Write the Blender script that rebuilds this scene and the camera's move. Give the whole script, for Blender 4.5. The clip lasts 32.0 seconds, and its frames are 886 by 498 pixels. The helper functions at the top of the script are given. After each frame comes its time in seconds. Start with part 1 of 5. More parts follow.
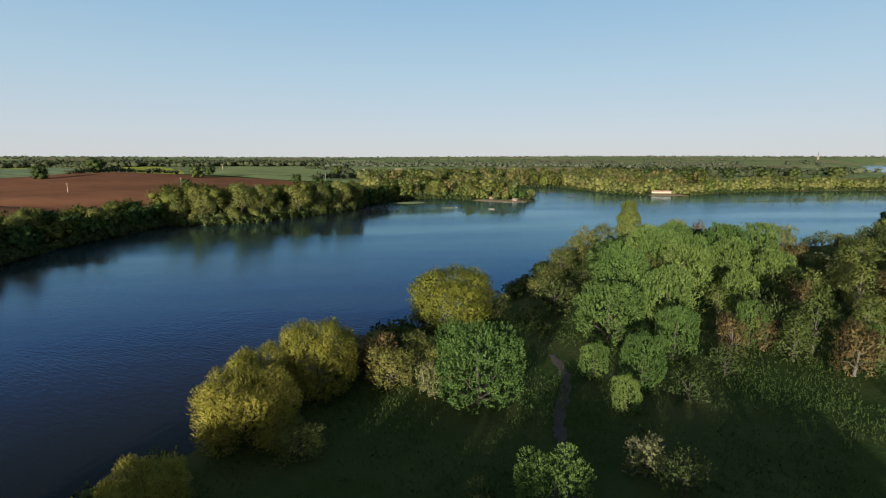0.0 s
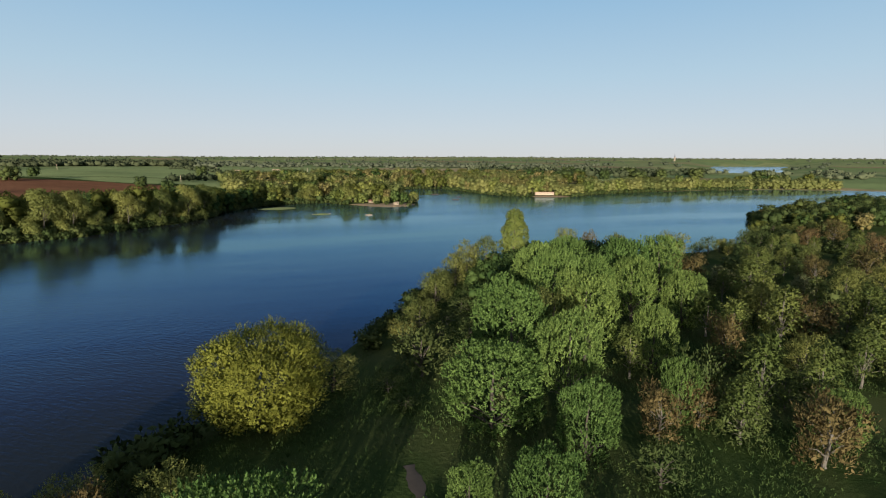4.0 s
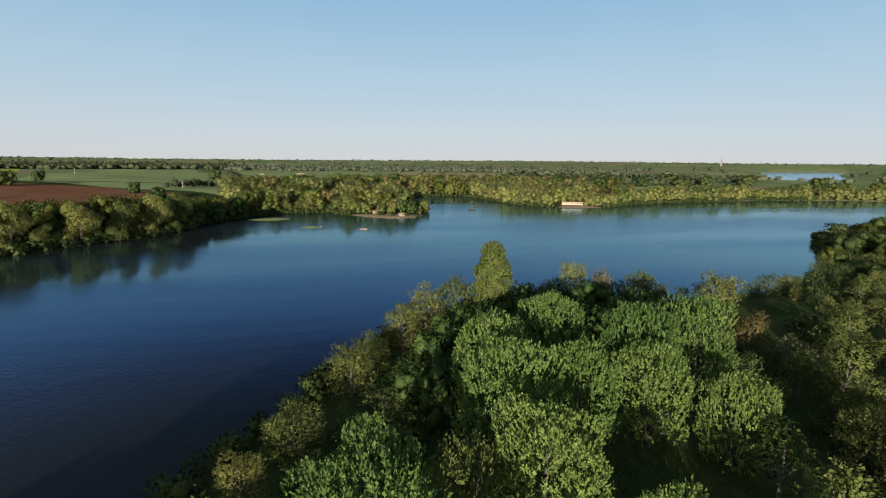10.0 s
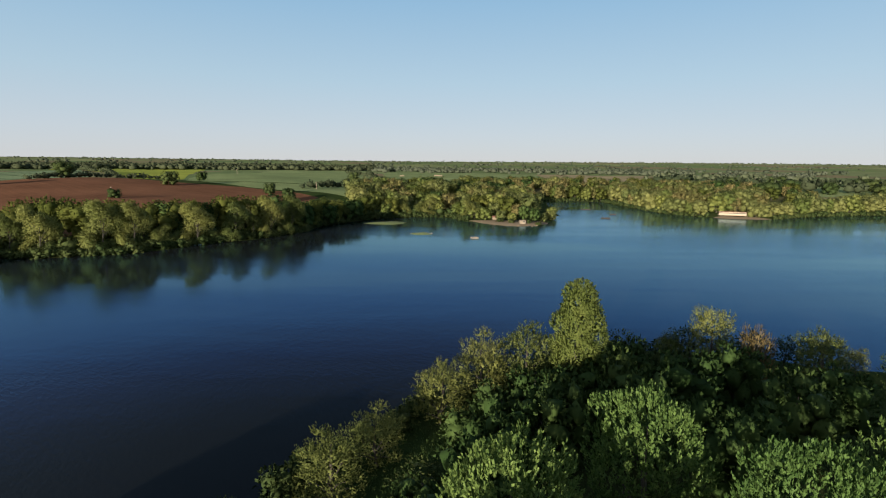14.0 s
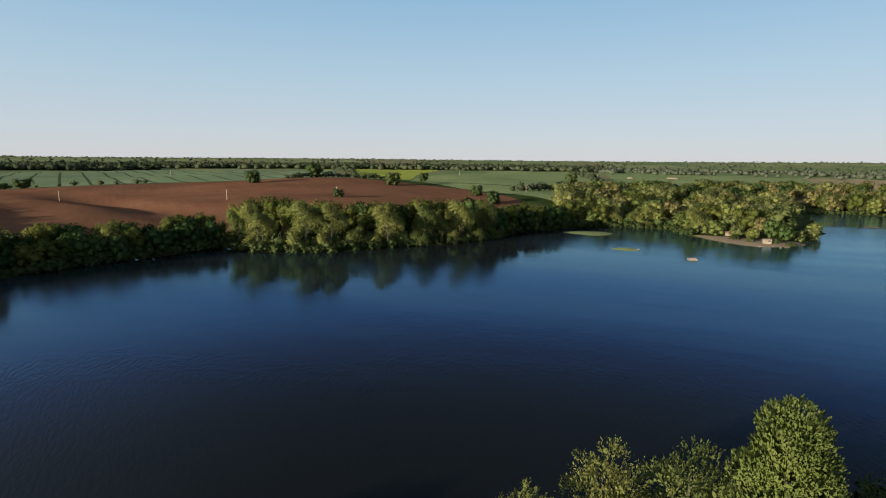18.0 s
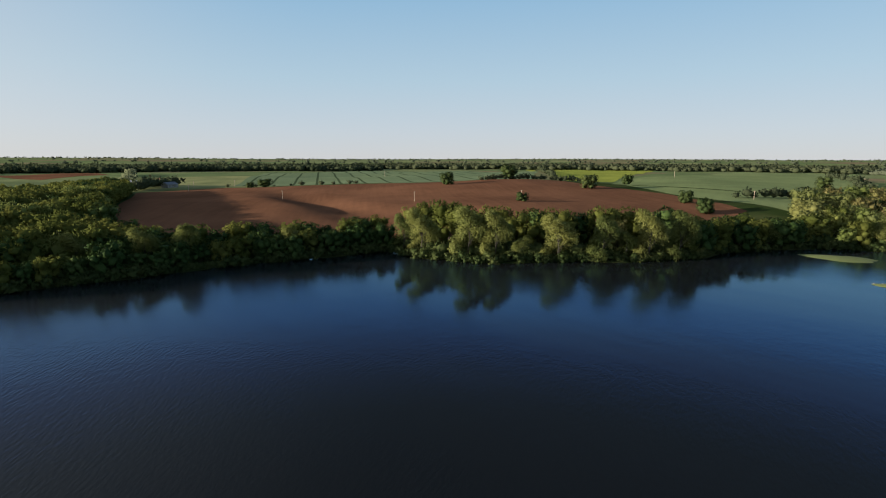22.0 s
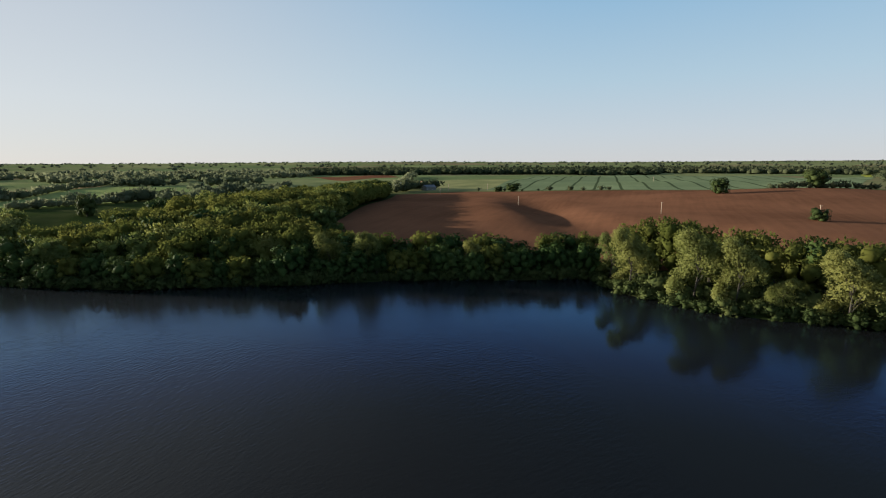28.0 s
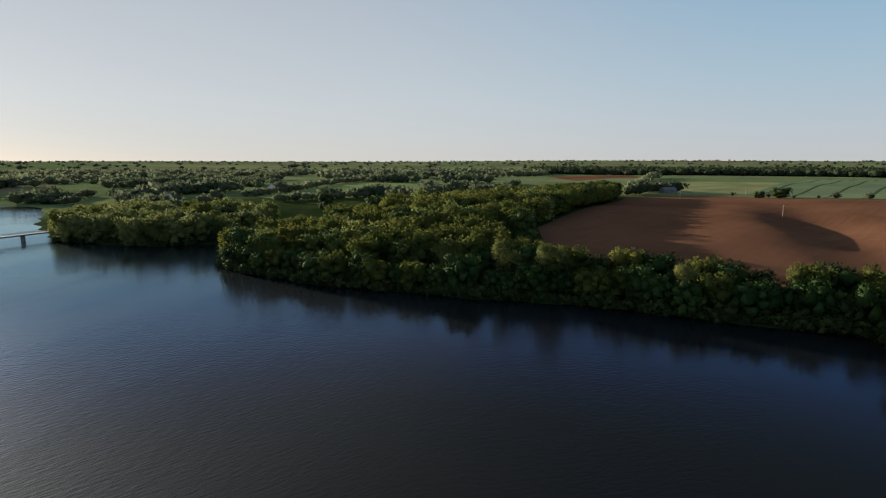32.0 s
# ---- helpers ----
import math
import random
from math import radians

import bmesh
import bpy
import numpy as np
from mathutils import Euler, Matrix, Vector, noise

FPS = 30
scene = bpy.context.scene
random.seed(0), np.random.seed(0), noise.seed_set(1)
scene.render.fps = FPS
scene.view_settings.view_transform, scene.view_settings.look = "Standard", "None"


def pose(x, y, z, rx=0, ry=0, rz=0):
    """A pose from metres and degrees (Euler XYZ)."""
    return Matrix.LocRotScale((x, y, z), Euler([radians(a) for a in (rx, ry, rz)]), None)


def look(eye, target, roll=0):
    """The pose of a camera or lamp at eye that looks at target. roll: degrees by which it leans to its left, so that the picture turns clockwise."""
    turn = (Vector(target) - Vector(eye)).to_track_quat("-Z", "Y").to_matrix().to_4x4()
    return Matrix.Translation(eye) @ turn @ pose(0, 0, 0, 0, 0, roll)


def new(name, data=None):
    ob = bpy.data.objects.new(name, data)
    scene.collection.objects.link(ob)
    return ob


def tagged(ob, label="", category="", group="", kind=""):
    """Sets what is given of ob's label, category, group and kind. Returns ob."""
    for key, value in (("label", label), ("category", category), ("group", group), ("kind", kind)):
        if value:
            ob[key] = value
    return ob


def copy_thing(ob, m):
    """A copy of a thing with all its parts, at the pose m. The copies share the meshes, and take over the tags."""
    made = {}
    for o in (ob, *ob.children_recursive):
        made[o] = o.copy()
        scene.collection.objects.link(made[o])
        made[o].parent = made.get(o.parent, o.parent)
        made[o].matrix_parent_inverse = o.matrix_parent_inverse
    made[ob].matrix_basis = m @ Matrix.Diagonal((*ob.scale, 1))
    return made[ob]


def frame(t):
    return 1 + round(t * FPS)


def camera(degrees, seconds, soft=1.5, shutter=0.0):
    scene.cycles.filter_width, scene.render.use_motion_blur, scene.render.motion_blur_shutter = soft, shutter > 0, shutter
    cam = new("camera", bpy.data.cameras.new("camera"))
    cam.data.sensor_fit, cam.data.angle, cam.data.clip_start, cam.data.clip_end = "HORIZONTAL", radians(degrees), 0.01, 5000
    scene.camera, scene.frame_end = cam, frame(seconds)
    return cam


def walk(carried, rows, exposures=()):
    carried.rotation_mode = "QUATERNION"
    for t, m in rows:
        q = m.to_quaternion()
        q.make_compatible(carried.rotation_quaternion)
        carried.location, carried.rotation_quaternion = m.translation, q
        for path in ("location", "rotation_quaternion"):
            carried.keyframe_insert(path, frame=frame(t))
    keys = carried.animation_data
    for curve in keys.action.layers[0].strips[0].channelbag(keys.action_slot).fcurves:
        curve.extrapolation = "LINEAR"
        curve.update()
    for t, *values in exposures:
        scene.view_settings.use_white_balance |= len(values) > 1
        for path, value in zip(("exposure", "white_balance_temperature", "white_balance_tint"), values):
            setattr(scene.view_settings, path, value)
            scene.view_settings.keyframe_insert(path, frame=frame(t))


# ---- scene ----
cam = camera(79.89, 32.0, soft=1.1)
PATH = [
    (0, (0.00, 0.00, 35.77), (-0.05, 98.55, 18.81), -0.02),
    (0.5, (1.44, 5.08, 35.69), (3.38, 103.61, 18.71), -0.00),
    (1, (2.70, 10.05, 35.61), (7.68, 108.47, 18.58), -0.01),
    (1.5, (3.90, 14.65, 35.55), (12.52, 112.81, 18.55), 0.13),
    (2, (5.16, 18.88, 35.55), (16.38, 116.78, 18.52), 0.17),
    (2.5, (6.80, 22.77, 35.62), (20.51, 120.37, 18.69), 0.16),
    (3, (8.39, 26.63, 35.70), (24.90, 123.80, 18.80), 0.15),
    (3.5, (10.03, 30.52, 35.77), (28.48, 127.36, 18.98), 0.16),
    (4, (11.71, 34.56, 35.92), (31.85, 131.05, 19.05), 0.27),
    (4.5, (13.50, 38.48, 36.05), (35.57, 134.54, 19.17), 0.29),
    (6.5, (21.55, 50.56, 37.39), (46.53, 145.94, 20.67), 0.32),
    (7, (24.12, 54.05, 37.47), (49.16, 149.44, 20.90), 0.28),
    (7.5, (26.59, 57.23, 37.50), (51.81, 152.58, 21.03), 0.44),
    (8, (29.12, 60.51, 37.57), (53.20, 156.17, 21.15), 0.44),
    (8.5, (31.65, 63.89, 37.65), (53.06, 160.17, 21.21), 0.46),
    (9, (34.04, 67.26, 37.73), (52.82, 164.12, 21.42), 0.42),
    (9.5, (36.38, 70.60, 37.86), (52.26, 167.99, 21.60), 0.47),
    (10, (38.67, 74.04, 37.97), (51.96, 171.81, 21.70), 0.52),
    (10.5, (40.84, 77.51, 38.05), (52.08, 175.54, 21.84), 0.57),
    (11, (43.00, 81.03, 38.07), (52.01, 179.30, 21.89), 0.58),
    (11.5, (45.10, 84.65, 38.11), (51.48, 183.12, 21.87), 0.62),
    (12, (47.02, 88.55, 38.17), (50.73, 187.15, 21.96), 0.60),
    (12.5, (48.91, 92.44, 38.21), (49.65, 191.11, 22.02), 0.63),
    (13, (50.76, 96.34, 38.26), (47.82, 194.98, 22.08), 0.61),
    (13.5, (52.58, 100.20, 38.32), (44.48, 198.56, 22.18), 0.53),
    (14, (54.25, 104.07, 38.36), (40.95, 201.85, 22.16), 0.55),
    (14.5, (55.65, 107.95, 38.40), (37.62, 204.96, 22.19), 0.48),
    (16.5, (60.42, 123.30, 39.46), (25.09, 215.40, 23.01), 0.49),
    (17, (60.98, 127.24, 39.56), (20.55, 217.22, 23.14), 0.45),
    (17.5, (61.26, 131.13, 39.66), (15.00, 218.24, 23.15), 0.39),
    (18, (61.40, 135.00, 39.76), (8.83, 218.45, 23.25), 0.48),
    (18.5, (61.52, 138.85, 39.86), (3.38, 218.52, 23.32), 0.45),
    (19, (61.49, 142.89, 39.97), (-1.10, 219.12, 23.49), 0.35),
    (19.5, (61.31, 146.90, 40.11), (-4.97, 219.92, 23.56), 0.25),
    (20, (60.75, 150.88, 40.24), (-9.19, 220.41, 23.70), 0.30),
    (20.5, (59.90, 154.80, 40.38), (-13.85, 220.26, 23.76), 0.31),
    (21, (58.87, 158.62, 40.51), (-18.28, 220.04, 23.90), 0.33),
    (21.5, (57.80, 162.21, 40.65), (-21.39, 220.93, 23.91), 0.12),
    (22, (56.67, 165.77, 40.79), (-23.90, 222.61, 24.13), 0.10),
    (22.5, (55.31, 169.44, 40.93), (-26.34, 224.71, 24.23), 0.17),
    (23, (53.91, 173.15, 41.05), (-28.51, 227.30, 24.46), 0.14),
    (23.5, (52.46, 176.86, 41.15), (-30.88, 229.56, 24.48), 0.10),
    (24, (50.93, 180.59, 41.22), (-33.56, 231.44, 24.64), 0.11),
    (24.5, (49.23, 184.40, 41.26), (-36.62, 232.96, 24.78), 0.19),
    (26.5, (38.72, 201.76, 41.17), (-55.13, 232.08, 24.66), -0.05),
    (27, (35.97, 205.14, 41.21), (-59.88, 228.57, 25.00), -0.29),
    (27.5, (33.37, 208.23, 41.26), (-63.94, 224.81, 25.25), -0.40),
    (28, (30.64, 211.04, 41.31), (-67.64, 220.16, 25.24), -0.20),
    (28.5, (27.52, 213.74, 41.35), (-71.16, 215.87, 25.32), -0.17),
    (29, (24.08, 216.23, 41.40), (-74.51, 211.85, 25.27), -0.11),
    (29.5, (20.41, 218.46, 41.43), (-77.70, 208.06, 25.07), -0.22),
    (30, (16.74, 220.50, 41.48), (-80.65, 204.68, 25.19), -0.01),
    (30.5, (13.06, 222.29, 41.54), (-83.35, 201.26, 25.32), 0.01),
    (31, (9.17, 223.87, 41.60), (-85.74, 196.91, 25.35), -0.01),
    (31.5, (5.04, 225.27, 41.65), (-88.45, 193.74, 25.40), -0.07),
    (32, (0.82, 226.53, 41.69), (-91.54, 191.79, 25.43), -0.04),
]
# The picture darkens a little as the camera turns towards the sun.
walk(cam, [(t, look(eye, target, roll)) for t, eye, target, roll in PATH], [(0, 0.9), (27.5, 0.9), (30, 0.82), (32, 0.7)])

# ---- sky, sun, exposure ----
SUN_LEFT, SUN_UP = 160.5, 9.3  # degrees to the left of +y, and above the horizon
world = bpy.data.worlds.new("evening_sky")
scene.world = world
world.use_nodes = True
wn, wl = world.node_tree.nodes, world.node_tree.links
sky = wn.new("ShaderNodeTexSky")
sky.sky_type, sky.sun_disc = "NISHITA", False
sky.sun_elevation, sky.sun_rotation = radians(SUN_UP), radians(-SUN_LEFT)
sky.air_density, sky.dust_density, sky.ozone_density = 0.8, 0.3, 3.0
# A clear evening haze over the blue: paler towards the horizon, deeper overhead.
where, height, haze, both = wn.new("ShaderNodeTexCoord"), wn.new("ShaderNodeSeparateXYZ"), wn.new("ShaderNodeValToRGB"), wn.new("ShaderNodeMix")
wl.new(where.outputs["Generated"], height.inputs[0])
wl.new(height.outputs["Z"], haze.inputs[0])
HAZE = [(0.0, (6.2, 6.3, 6.5)), (0.05, (5.7, 6.3, 6.9)), (0.14, (4.5, 6.0, 7.1)), (0.27, (3.0, 5.0, 6.9)), (0.42, (1.8, 3.1, 4.9)), (0.62, (1.3, 2.2, 3.5)), (1.0, (1.2, 1.95, 3.1))]
while len(haze.color_ramp.elements) < len(HAZE):
    haze.color_ramp.elements.new(0.5)
for element, (at, colour) in zip(haze.color_ramp.elements, HAZE):
    element.position, element.color = at, (*(c / 7.6 for c in colour), 1)
lift = wn.new("ShaderNodeVectorMath")
lift.operation = "SCALE"
lift.inputs["Scale"].default_value = 7.6
# The haze is whiter and reaches higher on the sun's side.
toward, glow, near_sun, side = wn.new("ShaderNodeVectorMath"), wn.new("ShaderNodeMapRange"), wn.new("ShaderNodeValToRGB"), wn.new("ShaderNodeMix")
toward.operation = "DOT_PRODUCT"
toward.inputs[1].default_value = (-math.sin(radians(SUN_LEFT)), math.cos(radians(SUN_LEFT)), 0.25)
wl.new(where.outputs["Generated"], toward.inputs[0])
wl.new(toward.outputs["Value"], glow.inputs[0])
glow.interpolation_type = "SMOOTHSTEP"
glow.inputs["From Min"].default_value, glow.inputs["From Max"].default_value = 0.0, 1.05
PALE = [(0.0, (7.2, 7.0, 6.8)), (0.1, (6.9, 7.1, 7.2)), (0.28, (5.6, 6.0, 6.5)), (0.5, (6.0, 6.2, 6.4)), (0.68, (4.6, 4.8, 5.2)), (1.0, (1.2, 1.95, 3.1))]
while len(near_sun.color_ramp.elements) < len(PALE):
    near_sun.color_ramp.elements.new(0.5)
for element, (at, colour) in zip(near_sun.color_ramp.elements, PALE):
    element.position, element.color = at, (*(c / 7.6 for c in colour), 1)
wl.new(height.outputs["Z"], near_sun.inputs[0])
side.data_type = "RGBA"
wl.new(glow.outputs[0], side.inputs[0])
wl.new(haze.outputs[0], [s for s in side.inputs if s.type == "RGBA"][0])
wl.new(near_sun.outputs[0], [s for s in side.inputs if s.type == "RGBA"][1])
wl.new([s for s in side.outputs if s.type == "RGBA"][0], lift.inputs[0])
both.data_type = "RGBA"
both.inputs[0].default_value = 0.88
wl.new(sky.outputs[0], [s for s in both.inputs if s.type == "RGBA"][0])
wl.new(lift.outputs[0], [s for s in both.inputs if s.type == "RGBA"][1])
wl.new([s for s in both.outputs if s.type == "RGBA"][0], wn["Background"].inputs[0])
wn["Background"].inputs[1].default_value = 0.0574
sun = new("sun", bpy.data.lights.new("sun", "SUN"))
sun.data.energy, sun.data.angle, sun.data.color = 5.0, radians(0.6), (1.0, 0.91, 0.77)
sun_way = Vector((-math.sin(radians(SUN_LEFT)) * math.cos(radians(SUN_UP)), math.cos(radians(SUN_LEFT)) * math.cos(radians(SUN_UP)), math.sin(radians(SUN_UP))))
sun.matrix_basis = look(sun_way * 800, (0, 0, 0))

# ---- materials ----
class Nodes:
    """A short way to write a node material."""

    def __init__(self, name):
        self.mat = bpy.data.materials.new(name)
        self.mat.use_nodes = True
        self.tree = self.mat.node_tree
        self.bsdf = self.tree.nodes["Principled BSDF"]

    def add(self, kind, **values):
        node = self.tree.nodes.new("ShaderNode" + kind)
        for key, value in values.items():
            if key in node.inputs:
                node.inputs[key].default_value = value
        return node

    def link(self, a, b):
        self.tree.links.new(a, b)

    def place(self, scale, stretch=(1, 1, 1), turn=0.0):
        geo, mapping = self.add("NewGeometry"), self.add("Mapping")
        self.link(geo.outputs["Position"], mapping.inputs["Vector"])
        mapping.vector_type = "TEXTURE"  # turned first, then scaled
        mapping.inputs["Scale"].default_value = [1 / max(scale * s, 1e-6) for s in stretch]
        mapping.inputs["Rotation"].default_value = (0, 0, radians(turn))
        return mapping.outputs[0]

    def noise(self, scale, detail=4.0, rough=0.6, stretch=(1, 1, 1), turn=0.0):
        node = self.add("TexNoise", Detail=detail, Roughness=rough)
        node.inputs["Scale"].default_value = 1.0
        self.link(self.place(scale, stretch, turn), node.inputs["Vector"])
        return node.outputs["Fac"]

    def ramp(self, value, *stops):
        node = self.add("ValToRGB")
        while len(node.color_ramp.elements) < len(stops):
            node.color_ramp.elements.new(0.5)
        for element, (at, colour) in zip(node.color_ramp.elements, stops):
            element.position, element.color = at, (*colour, 1)
        self.link(value, node.inputs[0])
        return node.outputs[0]

    def mix(self, factor, a, b, blend="MIX"):
        node = self.tree.nodes.new("ShaderNodeMix")
        node.data_type, node.blend_type = "RGBA", blend
        for value, socket in ((factor, node.inputs["Factor"]), (a, node.inputs["A"]), (b, node.inputs["B"])):
            socket = [s for s in node.inputs if s.name == socket.name and s.type == ("VALUE" if socket.name == "Factor" else "RGBA")][0]
            if isinstance(value, (int, float)):
                socket.default_value = value
            elif isinstance(value, tuple):
                socket.default_value = (*value, 1)
            else:
                self.link(value, socket)
        return [s for s in node.outputs if s.type == "RGBA"][0]

    def bump(self, height, strength, distance):
        node = self.add("Bump", Strength=strength, Distance=distance)
        self.link(height, node.inputs["Height"])
        self.link(node.outputs[0], self.bsdf.inputs["Normal"])

    def done(self, colour, rough=0.8, metal=0.0, gloss=0.3):
        if isinstance(colour, tuple):
            self.bsdf.inputs["Base Color"].default_value = (*colour, 1)
        else:
            self.link(colour, self.bsdf.inputs["Base Color"])
        self.bsdf.inputs["Roughness"].default_value = rough
        self.bsdf.inputs["Metallic"].default_value = metal
        self.bsdf.inputs["Specular IOR Level"].default_value = gloss
        return self.mat


def foliage(name, dark, light, through_light=0.2, gloss=0.04, spread=0.7):
    """Leaves: each clump and each tree a little different, with light coming through."""
    n = Nodes(name)
    geo, info = n.add("NewGeometry"), n.add("ObjectInfo")
    leaf = n.ramp(geo.outputs["Random Per Island"], (0.0, dark), (1.0, light))
    shift = n.add("HueSaturation")
    vary = n.add("MapRange")
    n.link(info.outputs["Random"], vary.inputs[0])
    vary.inputs["To Min"].default_value, vary.inputs["To Max"].default_value = 0.48, 0.515
    n.link(vary.outputs[0], shift.inputs["Hue"])
    shade = n.add("MapRange")
    n.link(info.outputs["Random"], shade.inputs[0])
    shade.inputs["To Min"].default_value, shade.inputs["To Max"].default_value = 1.2, 0.78
    n.link(shade.outputs[0], shift.inputs["Value"])
    n.link(n.mix(spread, leaf, n.ramp(n.noise(0.35, 3), (0.3, dark), (0.7, light))), shift.inputs["Color"])
    n.done(shift.outputs[0], 0.65, gloss=gloss)
    glow, blend = n.add("BsdfTranslucent"), n.add("MixShader")
    n.link(shift.outputs[0], glow.inputs[0])
    blend.inputs[0].default_value = through_light
    n.link(n.bsdf.outputs[0], blend.inputs[1])
    n.link(glow.outputs[0], blend.inputs[2])
    n.link(blend.outputs[0], n.tree.nodes["Material Output"].inputs[0])
    return n.mat


def plain(name, dark, light, rough=0.8, scale=2.0, metal=0.0, relief=0.02):
    """A surface with grain and stains."""
    n = Nodes(name)
    grain = n.noise(scale, 6, 0.65)
    n.bump(grain, 0.4, relief)
    return n.done(n.mix(n.noise(scale * 0.15, 3), n.ramp(grain, (0.3, dark), (0.7, light)), dark), rough, metal)


LEAF = {
    "sycamore": foliage("sycamore_leaves", (0.030, 0.066, 0.014), (0.180, 0.262, 0.068), 0.36, 0.12, 0.5),
    "willow": foliage("willow_leaves", (0.160, 0.164, 0.025), (0.310, 0.305, 0.062), 0.42, 0.04, 0.5),
    "bankwillow": foliage("bank_willow_leaves", (0.130, 0.152, 0.042), (0.215, 0.232, 0.073), 0.42),
    "olive": foliage("olive_leaves", (0.125, 0.142, 0.038), (0.220, 0.230, 0.070), 0.4),
    "poplar": foliage("poplar_leaves", (0.084, 0.116, 0.026), (0.186, 0.212, 0.058), 0.36, 0.04, 0.6),
    "birch": foliage("birch_leaves", (0.058, 0.084, 0.022), (0.135, 0.158, 0.044)),
    "brown": foliage("brown_leaves", (0.090, 0.072, 0.028), (0.155, 0.118, 0.050)),
    "rusty": foliage("budding_leaves", (0.195, 0.174, 0.062), (0.275, 0.240, 0.092), 0.45),
    "blossom": foliage("blossom_leaves", (0.085, 0.110, 0.037), (0.280, 0.270, 0.134)),
    "dark": foliage("dark_leaves", (0.028, 0.055, 0.015), (0.065, 0.100, 0.029)),
    "fresh": foliage("fresh_leaves", (0.165, 0.198, 0.052), (0.240, 0.268, 0.078), 0.5),
    "pale": foliage("pale_sallow_leaves", (0.168, 0.188, 0.060), (0.245, 0.258, 0.090), 0.5),
    # Greyed for distance: air haze is mixed into this leaf colour.
    "far": foliage("far_hazed_leaves", (0.046, 0.060, 0.032), (0.085, 0.10, 0.052), 0.35, 0.0),
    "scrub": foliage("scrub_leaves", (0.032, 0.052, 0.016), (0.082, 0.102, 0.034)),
    # Two paler leaf colours with the haze of distance put in.
    "hazy": foliage("low_country_hazed_leaves", (0.130, 0.152, 0.085), (0.190, 0.208, 0.118), 0.5, 0.0),
    "distant": foliage("distant_hazed_leaves", (0.070, 0.085, 0.055), (0.11, 0.125, 0.08), 0.35, 0.0),
    "wood": foliage("wood_leaves", (0.100, 0.115, 0.026), (0.155, 0.170, 0.044), 0.5, 0.0),
}
BARK = plain("bark", (0.05, 0.042, 0.033), (0.10, 0.085, 0.068), 0.9, 6.0)
PALE_BARK = plain("pale_bark", (0.09, 0.08, 0.065), (0.17, 0.15, 0.125), 0.8, 5.0)


def land_material():
    """Rough grass near the lake, a patchwork of farmland farther off."""
    n = Nodes("land")
    grass = n.mix(n.noise(0.9, 8, 0.7), (0.020, 0.035, 0.011), (0.044, 0.062, 0.019))
    grass = n.mix(n.ramp(n.noise(0.045, 4), (0.42, (0, 0, 0)), (0.62, (1, 1, 1))), grass, (0.055, 0.064, 0.024))
    cells = n.add("TexVoronoi")
    cells.inputs["Scale"].default_value = 1.0
    n.link(n.place(1 / 260, (1, 0.6, 0.0), 25), cells.inputs["Vector"])
    split = n.add("SeparateColor")
    n.link(cells.outputs["Color"], split.inputs[0])
    crops = n.ramp(split.outputs[0], (0.0, (0.13, 0.17, 0.07)), (0.3, (0.19, 0.22, 0.085)), (0.45, (0.15, 0.20, 0.085)), (0.6, (0.28, 0.27, 0.12)),
                   (0.75, (0.20, 0.22, 0.10)), (0.92, (0.24, 0.17, 0.10)))
    crops = n.mix(n.ramp(n.noise(0.02, 6), (0.35, (0, 0, 0)), (0.75, (1, 1, 1))), crops, (0.12, 0.15, 0.065))
    geo, away, far = n.add("NewGeometry"), n.add("VectorMath"), n.add("MapRange")
    away.operation = "DISTANCE"
    n.link(geo.outputs["Position"], away.inputs[0])
    away.inputs[1].default_value = (20, 220, 0)
    n.link(away.outputs["Value"], far.inputs[0])
    far.inputs["From Min"].default_value, far.inputs["From Max"].default_value = 480, 560
    n.bump(n.noise(1.6, 6), 0.6, 0.25)
    return n.done(n.mix(far.outputs[0], grass, crops), 1.0, gloss=0.0)


def field_material(name, dark, light, rows=0.0, turn=0.0, line=(0.03, 0.05, 0.015)):
    n = Nodes(name)
    soil = n.mix(n.noise(0.5, 8, 0.7), dark, light)
    soil = n.mix(n.ramp(n.noise(0.018, 4), (0.4, (0, 0, 0)), (0.65, (0.6, 0.6, 0.6))), soil, tuple(c * 1.35 for c in light))
    combed = n.noise(0.35, 3, 0.5, (1, 0.02, 1), turn)
    soil = n.mix(0.3, soil, n.ramp(combed, (0.3, dark), (0.7, light)))
    if rows:
        wave = n.add("TexWave")
        wave.inputs["Scale"].default_value = 1.0
        wave.inputs["Distortion"].default_value = 0.0
        n.link(n.place(0.314 / rows, (1, 1, 1), turn), wave.inputs["Vector"])
        soil = n.mix(n.ramp(wave.outputs["Fac"], (0.955, (0, 0, 0)), (0.985, (1, 1, 1))), soil, line)
    n.bump(n.noise(2.5, 5), 0.7, 0.25)
    return n.done(soil, 1.0, gloss=0.0)


